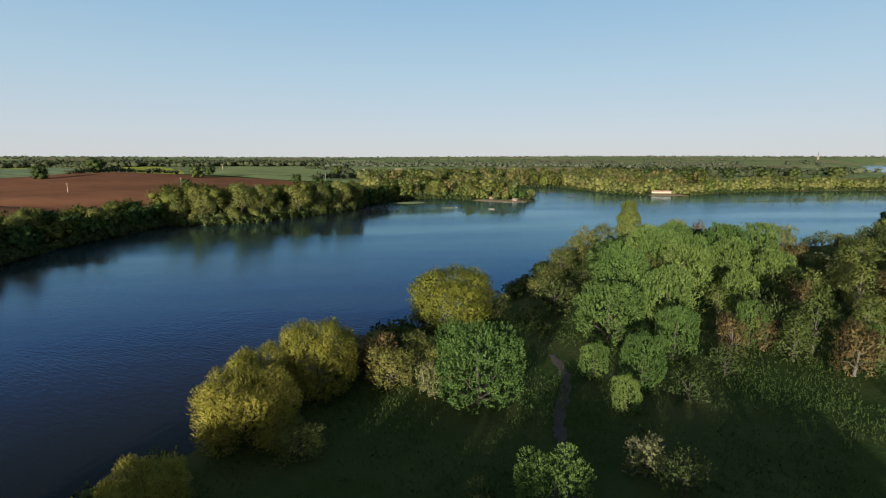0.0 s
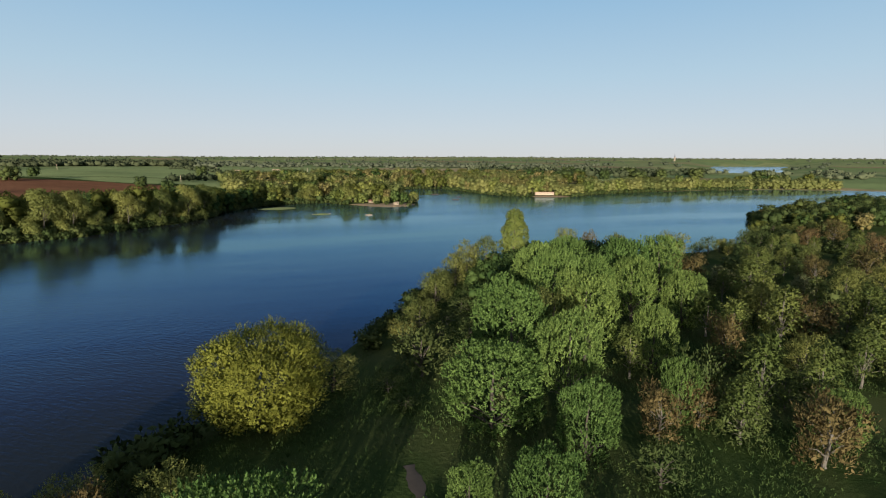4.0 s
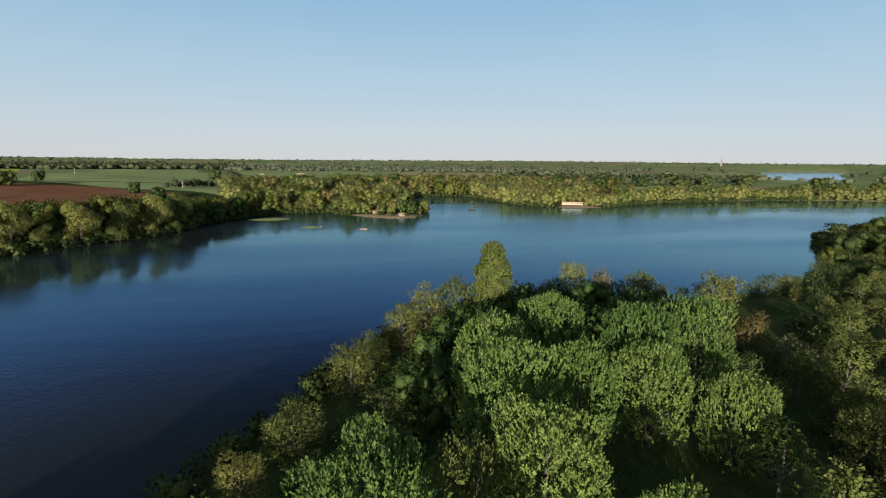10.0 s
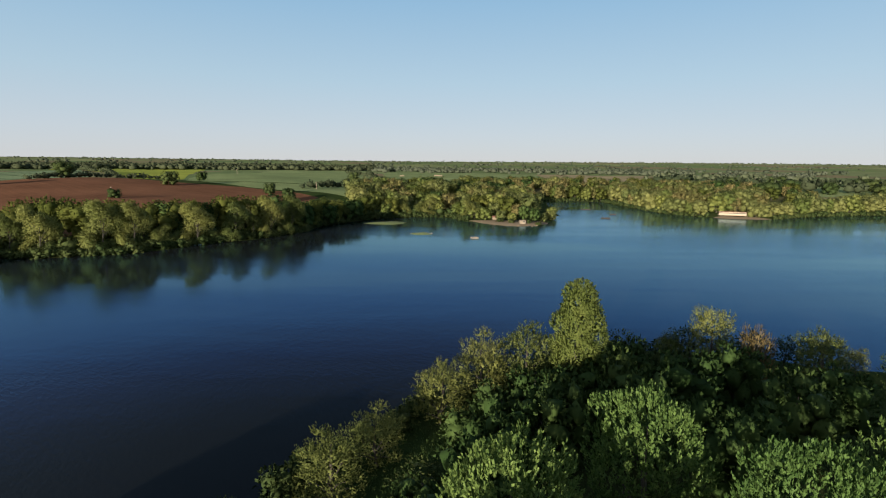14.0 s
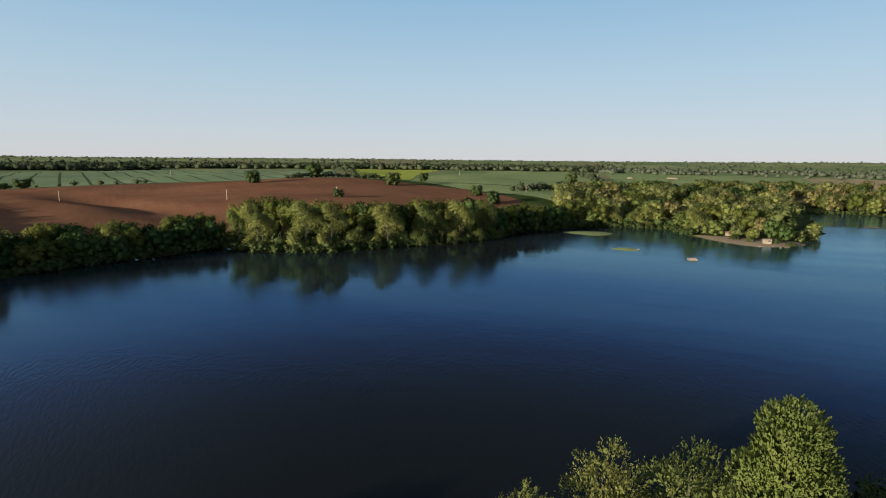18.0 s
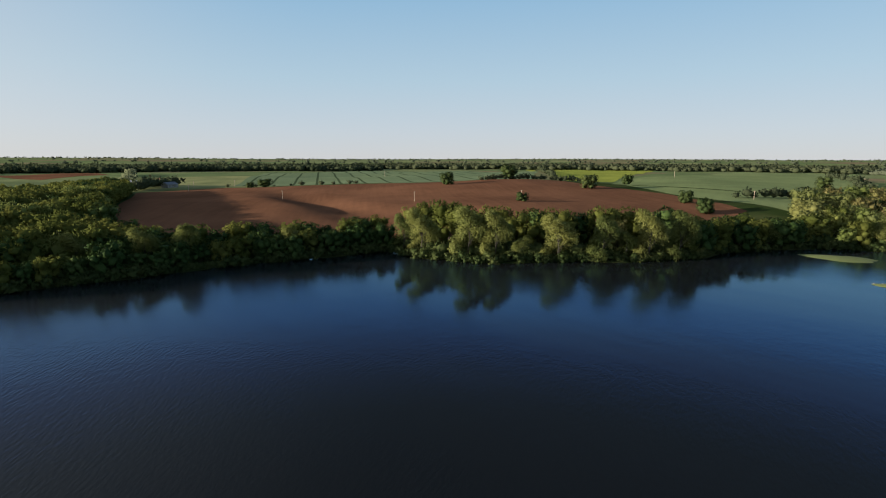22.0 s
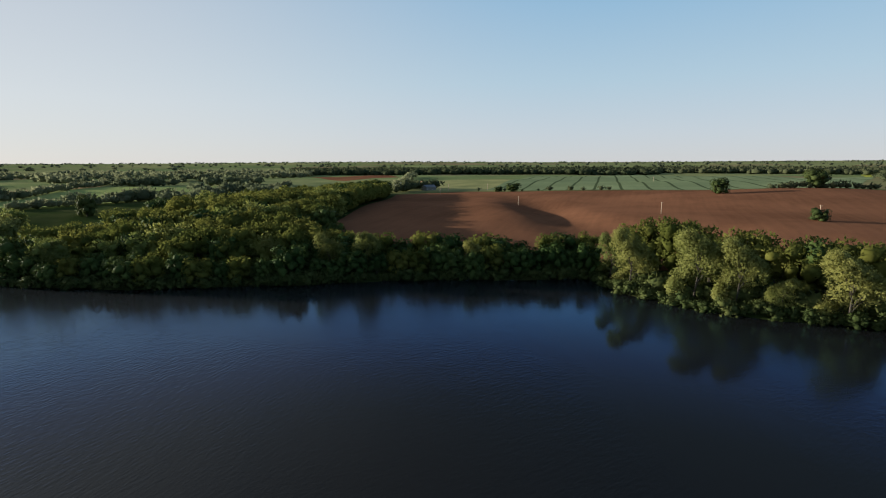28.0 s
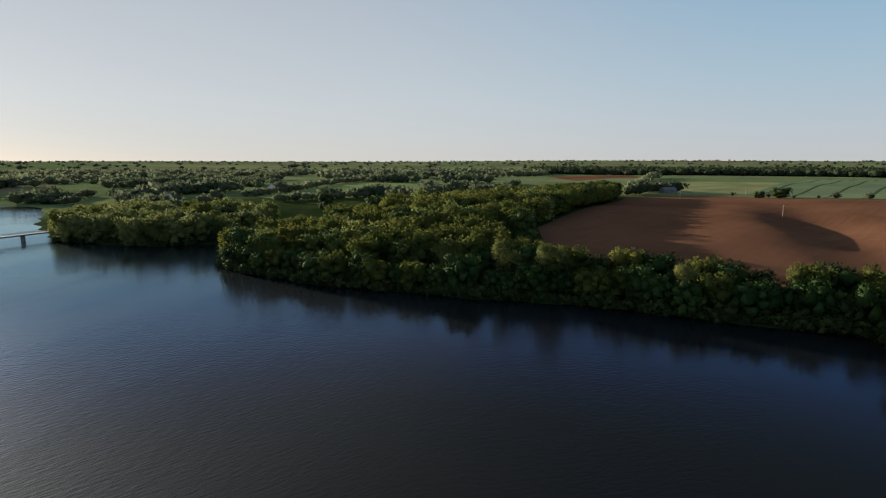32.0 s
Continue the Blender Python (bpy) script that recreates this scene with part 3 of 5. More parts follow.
NAMES = {"sycamore": "sycamore_tree", "willow": "willow_tree", "bankwillow": "bank_willow_tree", "poplar": "poplar_tree", "olive": "sallow_tree", "birch": "birch_tree",
         "brownbush": "brown_shrub", "bush": "green_bush", "blossom": "hawthorn_bush", "oak": "oak_tree", "wood": "woodland_tree", "fresh": "lakeside_tree",
         "scrubtree": "scrub_tree", "russet": "russet_tree", "sallow": "pale_sallow", "parkoak": "field_tree", "marsh": "shore_bush"}
MADE = {}


def first_tree(kind, variant):
    """The first of its kind: an Empty with a trunk and a crown, built to the size in KINDS."""
    k = KINDS[kind]
    rng = np.random.default_rng(100 + variant * 17 + list(KINDS).index(kind))
    r, h, foot = k["radius"], k["height"], k["foot"]
    middle, half = (h + foot) / 2, (h - foot) / 2
    lobes = []
    for i in range(k["lobes"]):
        s = (i + 0.5) / k["lobes"]
        a = i * 2.4 + rng.uniform(-0.5, 0.5)
        z = -0.75 + 1.5 * s
        ring = math.sqrt(max(0.05, 1 - z * z)) * rng.uniform(0.62, 0.86)
        if k.get("full"):
            z = -0.92 + 1.7 * s
            ring = (1 - abs(z) ** 3) ** 0.5 * rng.uniform(0.66, 0.9)
        size = k["lobe"] * rng.uniform(0.8, 1.2)
        if kind == "poplar":  # widest below the middle, drawn in to a round top
            slim = (1 - 0.55 * max(z + 0.15, 0) ** 1.5) * (1 - 0.5 * max(-z - 0.25, 0))
            ring, size = ring * 0.68 * slim, size * 0.8 * (0.55 + 0.45 * slim)
        if k.get("taper"):
            slim = 1 - 0.6 * max(z + 0.3, 0)
            ring, size = ring * slim, size * (0.5 + 0.5 * slim)
        ring = min(ring, 1.04 - size)
        if kind == "bankwillow":  # billowing from the ground to a rounded top
            z = -0.9 + 1.75 * ((i * 0.618) % 1)
            ring = (1 - size) * (1 - max(z, 0) ** 2.5) ** 0.5 * rng.uniform(0.75, 1.05)
        tall = min(r, half) * size * rng.uniform(0.9, 1.2) * k.get("droop", 1.0)
        top = max(foot + tall * 0.7, min(middle + half * z * 0.95, h - tall))
        lobes.append((r * ring * math.cos(a), r * ring * math.sin(a), top, r * size, tall))
    heart = k.get("heart", 0.6)
    lobes.append((0, 0, middle, r * heart * (0.8 if kind == "poplar" else 1.0), half * max(0.7, heart * 0.98)))
    at, out = lobed(rng, lobes, k["clumps"], deep=k.get("deep", 0.6))
    out[:, 2] *= 0.8
    out = unit(out + 0.45 * unit((at - np.array([0, 0, foot + half * 0.6])) / np.array([r, r, half])))
    leaves = leaf_quads(rng, at, out, k["long"], k["wide"], k["each"], k["up"], k["loose"], k.get("stem", 1.1), k.get("soft", 1.6 if k["each"] < 4 else 0.9))
    sets, cores = [leaves], []
    if "core" in k:  # dense boughs that close the crown behind its outer leaves
        for x, y, z, a, b in lobes:
            v = ICO1[0] * (1 + 0.28 * rng.normal(size=(len(ICO1[0]), 1))) * np.array([a, a, b]) * k["core"]
            cores.append((v + np.array([x, y, z]), ICO1[1], np.array([x, y, z])))
    else:
        deep_at, deep_out = lobed(rng, [(x, y, z, a * 0.6, b * 0.6) for x, y, z, a, b in lobes], k["clumps"] // k.get("inner", 5))
        sets.append(leaf_quads(rng, deep_at, deep_out, k["long"] * 1.5, k["long"] * 0.9, 4, 0.2, 1.2))
    thick = (0.011 if kind in ("birch", "bankwillow") else 0.022) * h + 0.05
    stems = [tube([(0, 0, -0.4), (0.05 * r, 0, foot + 0.5), (-0.04 * r, 0.05 * r, middle), (0, 0, middle + half * 0.6)], [thick * 1.35, thick, thick * 0.6, thick * 0.2])]
    for x, y, z, *_ in lobes[2:12]:
        root = Vector((0, 0, max(0.6, min(z * 0.5, middle))))
        stems.append(tube([root, root.lerp(Vector((x, y, z)), 0.55) + Vector((0, 0, 0.4)), (x * 0.95, y * 0.95, z)], [thick * 0.45, thick * 0.3, thick * 0.1], 5))
    tree = new(NAMES[kind])
    mesh_object("trunk", *join(*stems), PALE_BARK if kind in ("birch", "brownbush") else BARK, tree)
    leafy("crown", sets, LEAF[k["leaf"]], tree, cores)
    label, category = LABELS[kind]
    return tagged(tree, label, category)


PLANT = random.Random(5)


def plant(kind, x, y, height=None, spread=None, group="", z=None):
    """A tree of that kind, its height and crown radius in metres, standing on the land."""
    k = KINDS[kind]
    up = 0.95 * (height or k["height"] * PLANT.uniform(0.85, 1.12)) / k["height"]
    wide = (spread / k["radius"]) if spread else up * PLANT.uniform(0.9, 1.12)
    z = float(ground(np.array([x]), np.array([y]))[0]) if z is None else z
    variant = PLANT.randrange(3)
    m = pose(x, y, z, PLANT.uniform(-3, 3), PLANT.uniform(-3, 3), PLANT.uniform(0, 360)) @ Matrix.Diagonal((wide, wide, up, 1))
    key = (kind, variant)
    if key not in MADE:
        MADE[key] = tree = first_tree(kind, variant)
    else:
        first = MADE[key]
        m = m @ Matrix.Diagonal((*(1 / s for s in first.scale), 1))
        tree = copy_thing(first, m)
        if group:
            tree["group"] = group
        return tree
    tree.matrix_basis = m
    if group:
        tree["group"] = group
    return tree


def along(points, step, inland, kinds, low, high, group, jitter=2.5, seed=1):
    """Trees along a line; inland metres to the left of its direction."""
    rnd = random.Random(seed)
    carry = 0.0
    for (ax, ay), (bx, by) in zip(points, points[1:]):
        long = math.hypot(bx - ax, by - ay)
        while carry < long:
            s = carry / long
            nx, ny = -(by - ay) / long, (bx - ax) / long
            d = inland + rnd.uniform(-jitter, jitter)
            h = rnd.uniform(low, high)
            kind = rnd.choice(kinds)
            px, py = ax + (bx - ax) * s + nx * d, ay + (by - ay) * s + ny * d
            if abs(px - 213) < 13 and abs(py - 511) < 10:  # open ground before the hide
                carry += step
                continue
            plant(kind, px, py, h, KINDS[kind]["radius"] / KINDS[kind]["height"] * h * rnd.uniform(0.85, 1.2), group)
            carry += step * rnd.uniform(0.75, 1.25)
        carry -= long


def inside(x, y, ring):
    hit = False
    for (ax, ay), (bx, by) in zip(ring, ring[1:] + ring[:1]):
        if (ay > y) != (by > y) and x < ax + (y - ay) * (bx - ax) / (by - ay):
            hit = not hit
    return hit


def fill(ring, step, kinds, low, high, group, seed=1, keep=()):
    """Trees over an area on a shaken grid, leaving free the circles (x, y, radius)."""
    rnd = random.Random(seed)
    xs, ys = [p[0] for p in ring], [p[1] for p in ring]
    x = min(xs)
    while x < max(xs):
        y = min(ys)
        while y < max(ys):
            px, py = x + rnd.uniform(-0.45, 0.45) * step, y + rnd.uniform(-0.45, 0.45) * step
            h, kind = rnd.uniform(low, high), rnd.choice(kinds)
            y += step
            if not inside(px, py, ring) or any(math.hypot(px - a, py - b) < c for a, b, c in keep):
                continue
            if float(shore_distance(np.array([px]), np.array([py]), LAKE)[0]) < 1.5:
                continue
            plant(kind, px, py, h, KINDS[kind]["radius"] / KINDS[kind]["height"] * h * rnd.uniform(0.85, 1.25), group)
        x += step


def crowns(name, places, material, label, seed=1, leaves=26, core=0.82):
    """Far trees as one joined mesh: rough crowns (x, y, radius, height) with a leafy outline."""
    rng = np.random.default_rng(seed)
    places = np.array(places, float)
    foot = ground(places[:, 0], places[:, 1])
    sets, cores = [], []
    for (x, y, r, h), z in zip(places, foot):
        middle = np.array([x, y, z + h * 0.47])
        v = ICO1[0] * (1 + 0.18 * rng.normal(size=(len(ICO1[0]), 1)))
        cores.append((v * np.array([r, r, h * 0.52]) * core + middle, ICO1[1], middle))
        u = unit(rng.normal(size=(leaves, 3)))
        u[:, 2] = np.abs(u[:, 2]) * 1.0 - 0.15
        sets.append(leaf_quads(rng, middle + u * np.array([r, r, h * 0.5]) * 0.9, u, r * 2.9 / math.sqrt(leaves + 16), r * 2.2 / math.sqrt(leaves + 16), 1, 0.3, 0.8))
    return tagged(leafy(name, sets, material, None, cores), label, "trees", kind="stuff")

# ---- the ground, one sheet to the horizon ----
def spaced(low, high, step, reach):
    inner = np.arange(low, high + 0.1, step)
    out, gap, at = [], step, high
    while at < reach:
        gap *= 1.12
        at += gap
        out.append(min(at, reach))
    back, gap, at = [], step, low
    while at > -reach:
        gap *= 1.12
        at -= gap
        back.append(max(at, -reach))
    return np.concatenate([back[::-1], inner, out])


GX, GY = spaced(-420, 330, 5.0, 4800), spaced(-140, 620, 5.0, 4800)
gx, gy = np.meshgrid(GX, GY, indexing="ij")
GZ = ground(gx, gy)
sheet = np.stack([gx, gy, GZ], -1).reshape(-1, 3)
wide = len(GY)
i, j = np.meshgrid(np.arange(len(GX) - 1), np.arange(wide - 1), indexing="ij")
a = (i * wide + j).ravel()
triangles = np.concatenate([np.stack([a, a + wide, a + wide + 1], 1), np.stack([a, a + wide + 1, a + 1], 1)])
tagged(mesh_object("ground", sheet, triangles, LAND, smooth_faces=True), "rough grass and farmland rolling away from the lake", "ground", kind="structure")
corners = sheet[triangles]
low_x, high_x = corners[:, :, 0].min(1), corners[:, :, 0].max(1)
low_y, high_y = corners[:, :, 1].min(1), corners[:, :, 1].max(1)


def patch(name, ring, material, label, category="field", lift=0.06):
    """A field, path or beach that lies on the ground inside a convex ring."""
    ring = [Vector(p) for p in ring]
    if sum(p.cross(q) for p, q in zip(ring, ring[1:] + ring[:1])) < 0:
        ring = ring[::-1]
    xs, ys = [p.x for p in ring], [p.y for p in ring]
    near = np.flatnonzero((high_x > min(xs)) & (low_x < max(xs)) & (high_y > min(ys)) & (low_y < max(ys)))
    verts, faces = [], []
    for t in near:
        poly = [Vector(c) for c in corners[t]]
        for p, q in zip(ring, ring[1:] + ring[:1]):
            e = q - p
            side = [e.x * (v.y - p.y) - e.y * (v.x - p.x) for v in poly]
            clipped = []
            for k in range(len(poly)):
                m = (k + 1) % len(poly)
                if side[k] >= 0:
                    clipped.append(poly[k])
                if (side[k] >= 0) != (side[m] >= 0):
                    clipped.append(poly[k].lerp(poly[m], side[k] / (side[k] - side[m])))
            poly = clipped
            if len(poly) < 3:
                break
        if len(poly) >= 3:
            faces.append(tuple(range(len(verts), len(verts) + len(poly))))
            verts += [(v.x, v.y, v.z + lift) for v in poly]
    me = mesh_object(name, verts, faces, material)
    bm = bmesh.new()
    bm.from_mesh(me.data)
    bmesh.ops.remove_doubles(bm, verts=bm.verts, dist=0.01)
    bm.to_mesh(me.data)
    bm.free()
    me.data.polygons.foreach_set("use_smooth", [True] * len(me.data.polygons))
    return tagged(me, label, category, kind="structure")


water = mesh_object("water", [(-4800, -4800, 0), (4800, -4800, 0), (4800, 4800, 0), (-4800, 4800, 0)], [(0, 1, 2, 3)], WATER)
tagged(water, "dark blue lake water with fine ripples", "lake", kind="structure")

patch("ploughed_field", [(-196, 196), (-258, 179), (-478, 214), (-500, 290), (-405, 470), (-318, 572), (-180, 550), (-100, 505), (-98, 440), (-135, 345)], SOIL,
      "bare red brown ploughed field sloping to the lake")
patch("crop_field", [(-515, 300), (-408, 478), (-345, 560), (-600, 830), (-900, 795), (-960, 480)], CROP, "young green crop with dark tractor lines", lift=0.12)
patch("yellow_pasture", [(-350, 600), (-318, 660), (-860, 1600), (-1140, 1276), (-640, 860)], YELLOW, "yellow green pasture in evening sun", lift=0.15)
patch("green_field", [(-300, 590), (-110, 640), (-100, 720), (-480, 1900), (-780, 1418), (-330, 690)], PASTURE, "smooth green field beyond the ploughed land", lift=0.10)
patch("hedge_meadow", [(-180, 553), (-100, 509), (-66, 520), (-60, 640), (-106, 636), (-290, 586)], PASTURE, "rough green meadow beside the ploughed land", lift=0.07)
patch("wide_field", [(-85, 740), (120, 800), (90, 1400), (-420, 1850)], PASTURE, "wide pale green field with straw stacks", lift=0.10)
patch("tan_field", [(110, 960), (330, 1000), (380, 1420), (100, 1420)], STUBBLE, "tan stubble field at the wood's edge", lift=0.12)
patch("park_meadow", [(245, 670), (480, 700), (560, 930), (260, 940)], PASTURE, "open park grass among old trees", lift=0.10)
patch("lakeside_meadow", [(-345, -40), (-480, 48), (-650, 80), (-600, -120), (-400, -110)], MEADOW, "sunlit meadow behind the wood", lift=0.10)
patch("pale_field", [(-505, -180), (-580, -115), (-640, -130), (-560, -215)], STUBBLE, "pale dry field between hedges", lift=0.12)
patch("long_meadow", [(-600, 90), (-700, 215), (-560, 210), (-430, 120)], MEADOW, "green meadow beyond the wood", lift=0.10)
patch("far_soil", [(-950, 60), (-1150, 180), (-900, 230), (-760, 140)], SOIL, "distant brown tilled field", lift=0.2)
patch("sand_beach", [(24, 450), (42, 433), (59, 425), (72, 433), (76, 452), (58, 452)], SAND, "sandy spit at the water's edge", "beach")
patch("landing_beach", [(190, 509), (203, 508), (240, 504), (243, 511), (205, 519)], SAND, "narrow muddy beach below the hide", "beach")

# ---- trees near the camera ----
# x, y, height, crown radius
SYCAMORES = [(38, 110, 17.0, 7.0), (54, 116, 16.5, 6.2), (53.5, 129, 18.3, 6.6), (54.5, 141, 18.0, 6.6), (64, 133, 16.2, 5.4), (74, 134, 15.2, 5.8),
             (77.5, 143.5, 17.5, 6.0), (67.5, 152, 17.2, 6.2), (88.5, 147, 17.5, 6.4), (82, 128, 12.8, 4.8), (62.8, 109, 11.8, 4.4),
             (31.5, 96, 12.4, 7.2), (40, 87, 10.2, 4.2), (30, 76, 8.8, 3.8), (43, 99.5, 15.0, 5.2), (5, 70.5, 12.8, 7.0), (10.5, 46, 7.0, 4.2), (24, 80, 6.0, 2.6), (25, 68, 5.6, 2.2), (56, 93, 9.6, 3.0), (71, 83, 7.6, 3.4)]
for row in SYCAMORES:
    low = 0.13 * row[2] if row[2] < 13 else 0.0  # young ones are leafy down to the ground
    plant("sycamore", row[0], row[1], row[2] + low, row[3] * 0.86, "sycamores of the near wood", float(ground(np.array([row[0]]), np.array([row[1]]))[0]) - low)
for row in [(1.4, 104.5, 13.3, 8.3), (-18.5, 74, 11.8, 5.6), (-25, 70.5, 9.8, 4.8), (-24, 60, 9.8, 6.0), (-28, 45, 7.2, 4.0)]:
    plant("willow", *row, group="willows on the near bank")
for row in [(47, 114, 14.6, 4.6), (35, 155, 9.4, 3.8), (44.5, 175, 10.2, 4.0), (50, 183, 11.5, 4.0), (56.5, 186.5, 12.8, 4.4), (28.5, 138, 7.0, 3.6), (24, 130, 5.0, 2.6),
            (38, 163, 7.5, 3.4), (91, 204, 12.6, 3.6), (120, 186, 12.6, 4.4), (-17, 57, 5.0, 3.0), (-4, 84, 6.8, 3.0), (-8, 76, 7.4, 3.4), (0.5, 79, 6.6, 3.0), (-13, 85, 6.4, 3.2), (11, 112, 7.0, 3.6), (106, 196, 11.0, 4.0)]:
    plant("olive", *row, group="sallows on the near bank")
plant("poplar", 63.5, 182, 23.0, 4.8)
for row in [(66, 90, 15.0, 3.0), (74, 88.5, 13.0, 2.8), (60, 86, 10.4, 2.8), (80, 112, 12.4, 3.2), (92.5, 114, 13.6, 3.8), (57.5, 107, 10.5, 2.8), (83, 122, 10.5, 3.2), (128, 159, 12.2, 4.0), (100, 127, 12.5, 3.6),
            (108, 140, 13.0, 3.8), (96, 100, 12.0, 3.4), (114, 116, 12.0, 3.6)]:
    plant("birch", *row, group="birches of the near wood")
for row in [(50.8, 89, 7.6, 2.6), (65.5, 79.5, 9.4, 3.4), (-11, 79.5, 8.2, 3.2), (75, 107.5, 9.6, 2.8), (93, 190.5, 12.4, 2.6), (58, 91, 6.4, 2.4)]:
    plant("brownbush", *row, group="brown shrubs of the near wood")
for row in [(25, 115, 8.0, 4.2), (35, 71, 4.8, 2.4), (31, 78, 4.0, 2.0), (59, 92.5, 9.4, 3.0), (60, 86, 5.8, 2.6), (45, 80, 5.0, 2.4),
            (24.5, 49, 4.6, 2.4), (24, 58, 3.0, 1.6), (4, 47, 3.0, 1.6), (80, 190, 8.0, 3.6), (75, 199, 7.0, 3.4),
            (26, 124, 3.2, 3.0), (31, 131, 3.2, 3.0), (35, 141, 3.0, 3.0), (40, 149, 3.4, 3.2), (45, 157, 3.6, 3.4), (37, 129, 4.0, 3.0), (51, 164, 4.4, 3.6), (57, 171, 5.0, 3.6), (34, 120, 3.4, 2.8), (42, 136, 4.0, 3.2), (47, 148, 4.4, 3.2), (30, 104, 3.0, 2.4), (21, 104, 2.4, 2.2), (19, 110, 3.0, 2.2)]:
    plant("bush", *row, group="bushes of the near wood")
for row in [(-2, 73.5, 5.2, 1.7), (111, 152, 7.0, 2.8), (124, 140, 6.5, 2.8), (34, 99, 5.0, 2.0), (22, 53, 4.4, 2.0)]:
    plant("blossom", *row, group="hawthorns of the near wood")
# Dark leaves stand in for the shade on the trees behind the sycamores.
for row in [(60, 166, 11.5, 4.6), (70, 168, 12.6, 5.2), (79, 161, 12.8, 5.0), (68, 178, 11.6, 4.6), (79, 177, 12.2, 5.0), (89, 170, 12.4, 4.8), (88, 186, 11.0, 4.4), (98, 178, 11.2, 4.4), (99, 163, 12.0, 4.6), (74, 190, 9.4, 4.0),
            # This second row is added to shade and hide the poplar's foot.
            (48, 143, 10.6, 4.0), (51, 153, 10.2, 4.0), (45, 150, 7.0, 3.4), (55, 162, 9.6, 4.0), (42, 133, 8.0, 3.4), (49, 168, 6.5, 3.4), (58, 175, 9.6, 4.0), (64, 175.5, 10.4, 4.2), (53, 171, 8.4, 3.8)]:
    plant("oak", *row, group="dark oaks of the near wood")
TAKEN = [(x, y, r * 1.15) for x, y, h, r in SYCAMORES]
NEAR_WOOD = [(88, 90), (120, 80), (190, 120), (235, 235), (200, 222), (150, 182), (112, 182), (96, 165), (92, 125)]
fill(NEAR_WOOD, 14.0, ["birch", "birch", "olive", "birch", "birch", "brownbush", "birch"], 7.5, 11, "mixed wood on the near bank", 11, TAKEN)
fill([(58, 96), (72, 92), (90, 92), (104, 100), (112, 140), (96, 160), (88, 120), (70, 106)], 6.5, ["bush", "bush", "bush", "birch"], 2.6, 6.0, "low bushes of the near wood", 41, TAKEN)
fill(NEAR_WOOD, 9.0, ["bush", "bush", "bush", "bush", "marsh", "blossom"], 2.4, 4.4, "low bushes of the near wood", 18, TAKEN)
fill([(225, 225), (300, 260), (420, 350), (420, 385), (330, 330), (262, 306), (228, 262)], 10.0, ["parkoak", "oak", "wood", "parkoak", "birch", "russet", "parkoak"], 5, 11.5, "trees on the headland", 12)
fill([(140, 172), (200, 205), (240, 235), (300, 262), (262, 306), (225, 262), (190, 230), (152, 206)], 9.5, ["parkoak", "bush", "birch", "parkoak", "olive"], 3.5, 8, "low trees on the headland", 43)
along([(429, 395), (330, 340), (262, 314), (225, 268), (190, 234)], 6.5, 3.0, ["parkoak", "wood", "marsh", "bush"], 3.5, 8, "trees on the headland", 2.0, 19)
along([(84, 211), (66, 204), (50, 193), (38, 179), (30, 162), (21, 143), (13, 126)], 5.5, 2.5, ["bush", "marsh", "marsh"], 2.4, 4.0, "bushes along the near shore", 1.5, 13)
along([(190, 231), (152, 210), (128, 206), (108, 209), (84, 211)], 6.0, 3.0, ["olive", "bush"], 4, 6.5, "trees along the near shore", 2.0, 14)
along([(0, 110), (-10, 100), (-18, 82), (-30, 62), (-40, 40)], 6.0, 4.0, ["bush", "marsh"], 3.0, 5.5, "bushes along the near shore", 1.5, 15)
# Unseen rows added to shade the near ground; the gap leaves a sunny streak.
for k, x in enumerate((-60, -51, -42, -34, -26, -18, -10, -2, 6, 14, 20, 41, 48, 56, 63, 71, 79, 88, 97, 106, 115, 124)):
    plant("oak" if k % 3 else "wood", x, -13 + 3 * math.sin(k * 2.2), 15.0 + math.sin(k * 1.7), 6.4, "trees behind the path")
for k, x in enumerate((-62, -54, -48, -40, -31, -22, -14, -6, 3, 11, 16, 36, 44, 53, 62, 70, 78, 87)):
    plant("wood", x, -25 + 3 * math.sin(k * 1.9), 17 + 2 * math.sin(k * 2.3), 6.2, "trees behind the path")
# A further unseen row, added for shade on the right.
for k, x in enumerate((74, 83, 93, 102, 112, 122, 132, 142)):
    plant("oak", x, 3 + 0.12 * x + 3 * math.sin(k * 2.9), 15 + 1.5 * math.sin(k * 1.3), 6.0, "trees behind the path")
along([(84, 100), (112, 92), (140, 104)], 8.0, 0.0, ["birch", "olive"], 8, 12, "mixed wood on the near bank", 3.0, 42)
along([(-25, 30), (-36, 8), (-50, -22), (-66, -50)], 9.0, -4.0, ["wood", "olive"], 9, 13, "trees along the near shore", 2.0, 17)

# ---- the far shore, from the bridge round to the east ----
for row in [(-144, 286, 15.0, 5.6), (-131.5, 287.5, 18.0, 7.2), (-114.5, 299.5, 19.5, 8.2), (-106, 307, 18.5, 6.6), (-89, 326, 18.0, 7.6), (-79, 340.5, 17.0, 6.0), (-69, 358, 19.5, 7.0),
            (-64, 371, 19.0, 7.2), (-99, 315, 9.0, 4.2), (-74.5, 350, 10.5, 4.0)]:
    plant("bankwillow", row[0], row[1], row[2] * 1.12, row[3] * 1.05, "tall willows on the point")
along([(-228, 176), (-256, 170), (-306, 180), (-380, 189), (-486, 206)], 6.5, 0.0, ["wood", "oak"], 12.5, 15, "trees of the western wood", 2.5, 21)
along([(-300, 172), (-380, 180), (-492, 198)], 8.0, 4.0, ["oak", "wood"], 13, 16, "trees of the western wood", 3.0, 44)
plant("russet", -80, 350, 16.5, 4.6, "second row behind the willows")
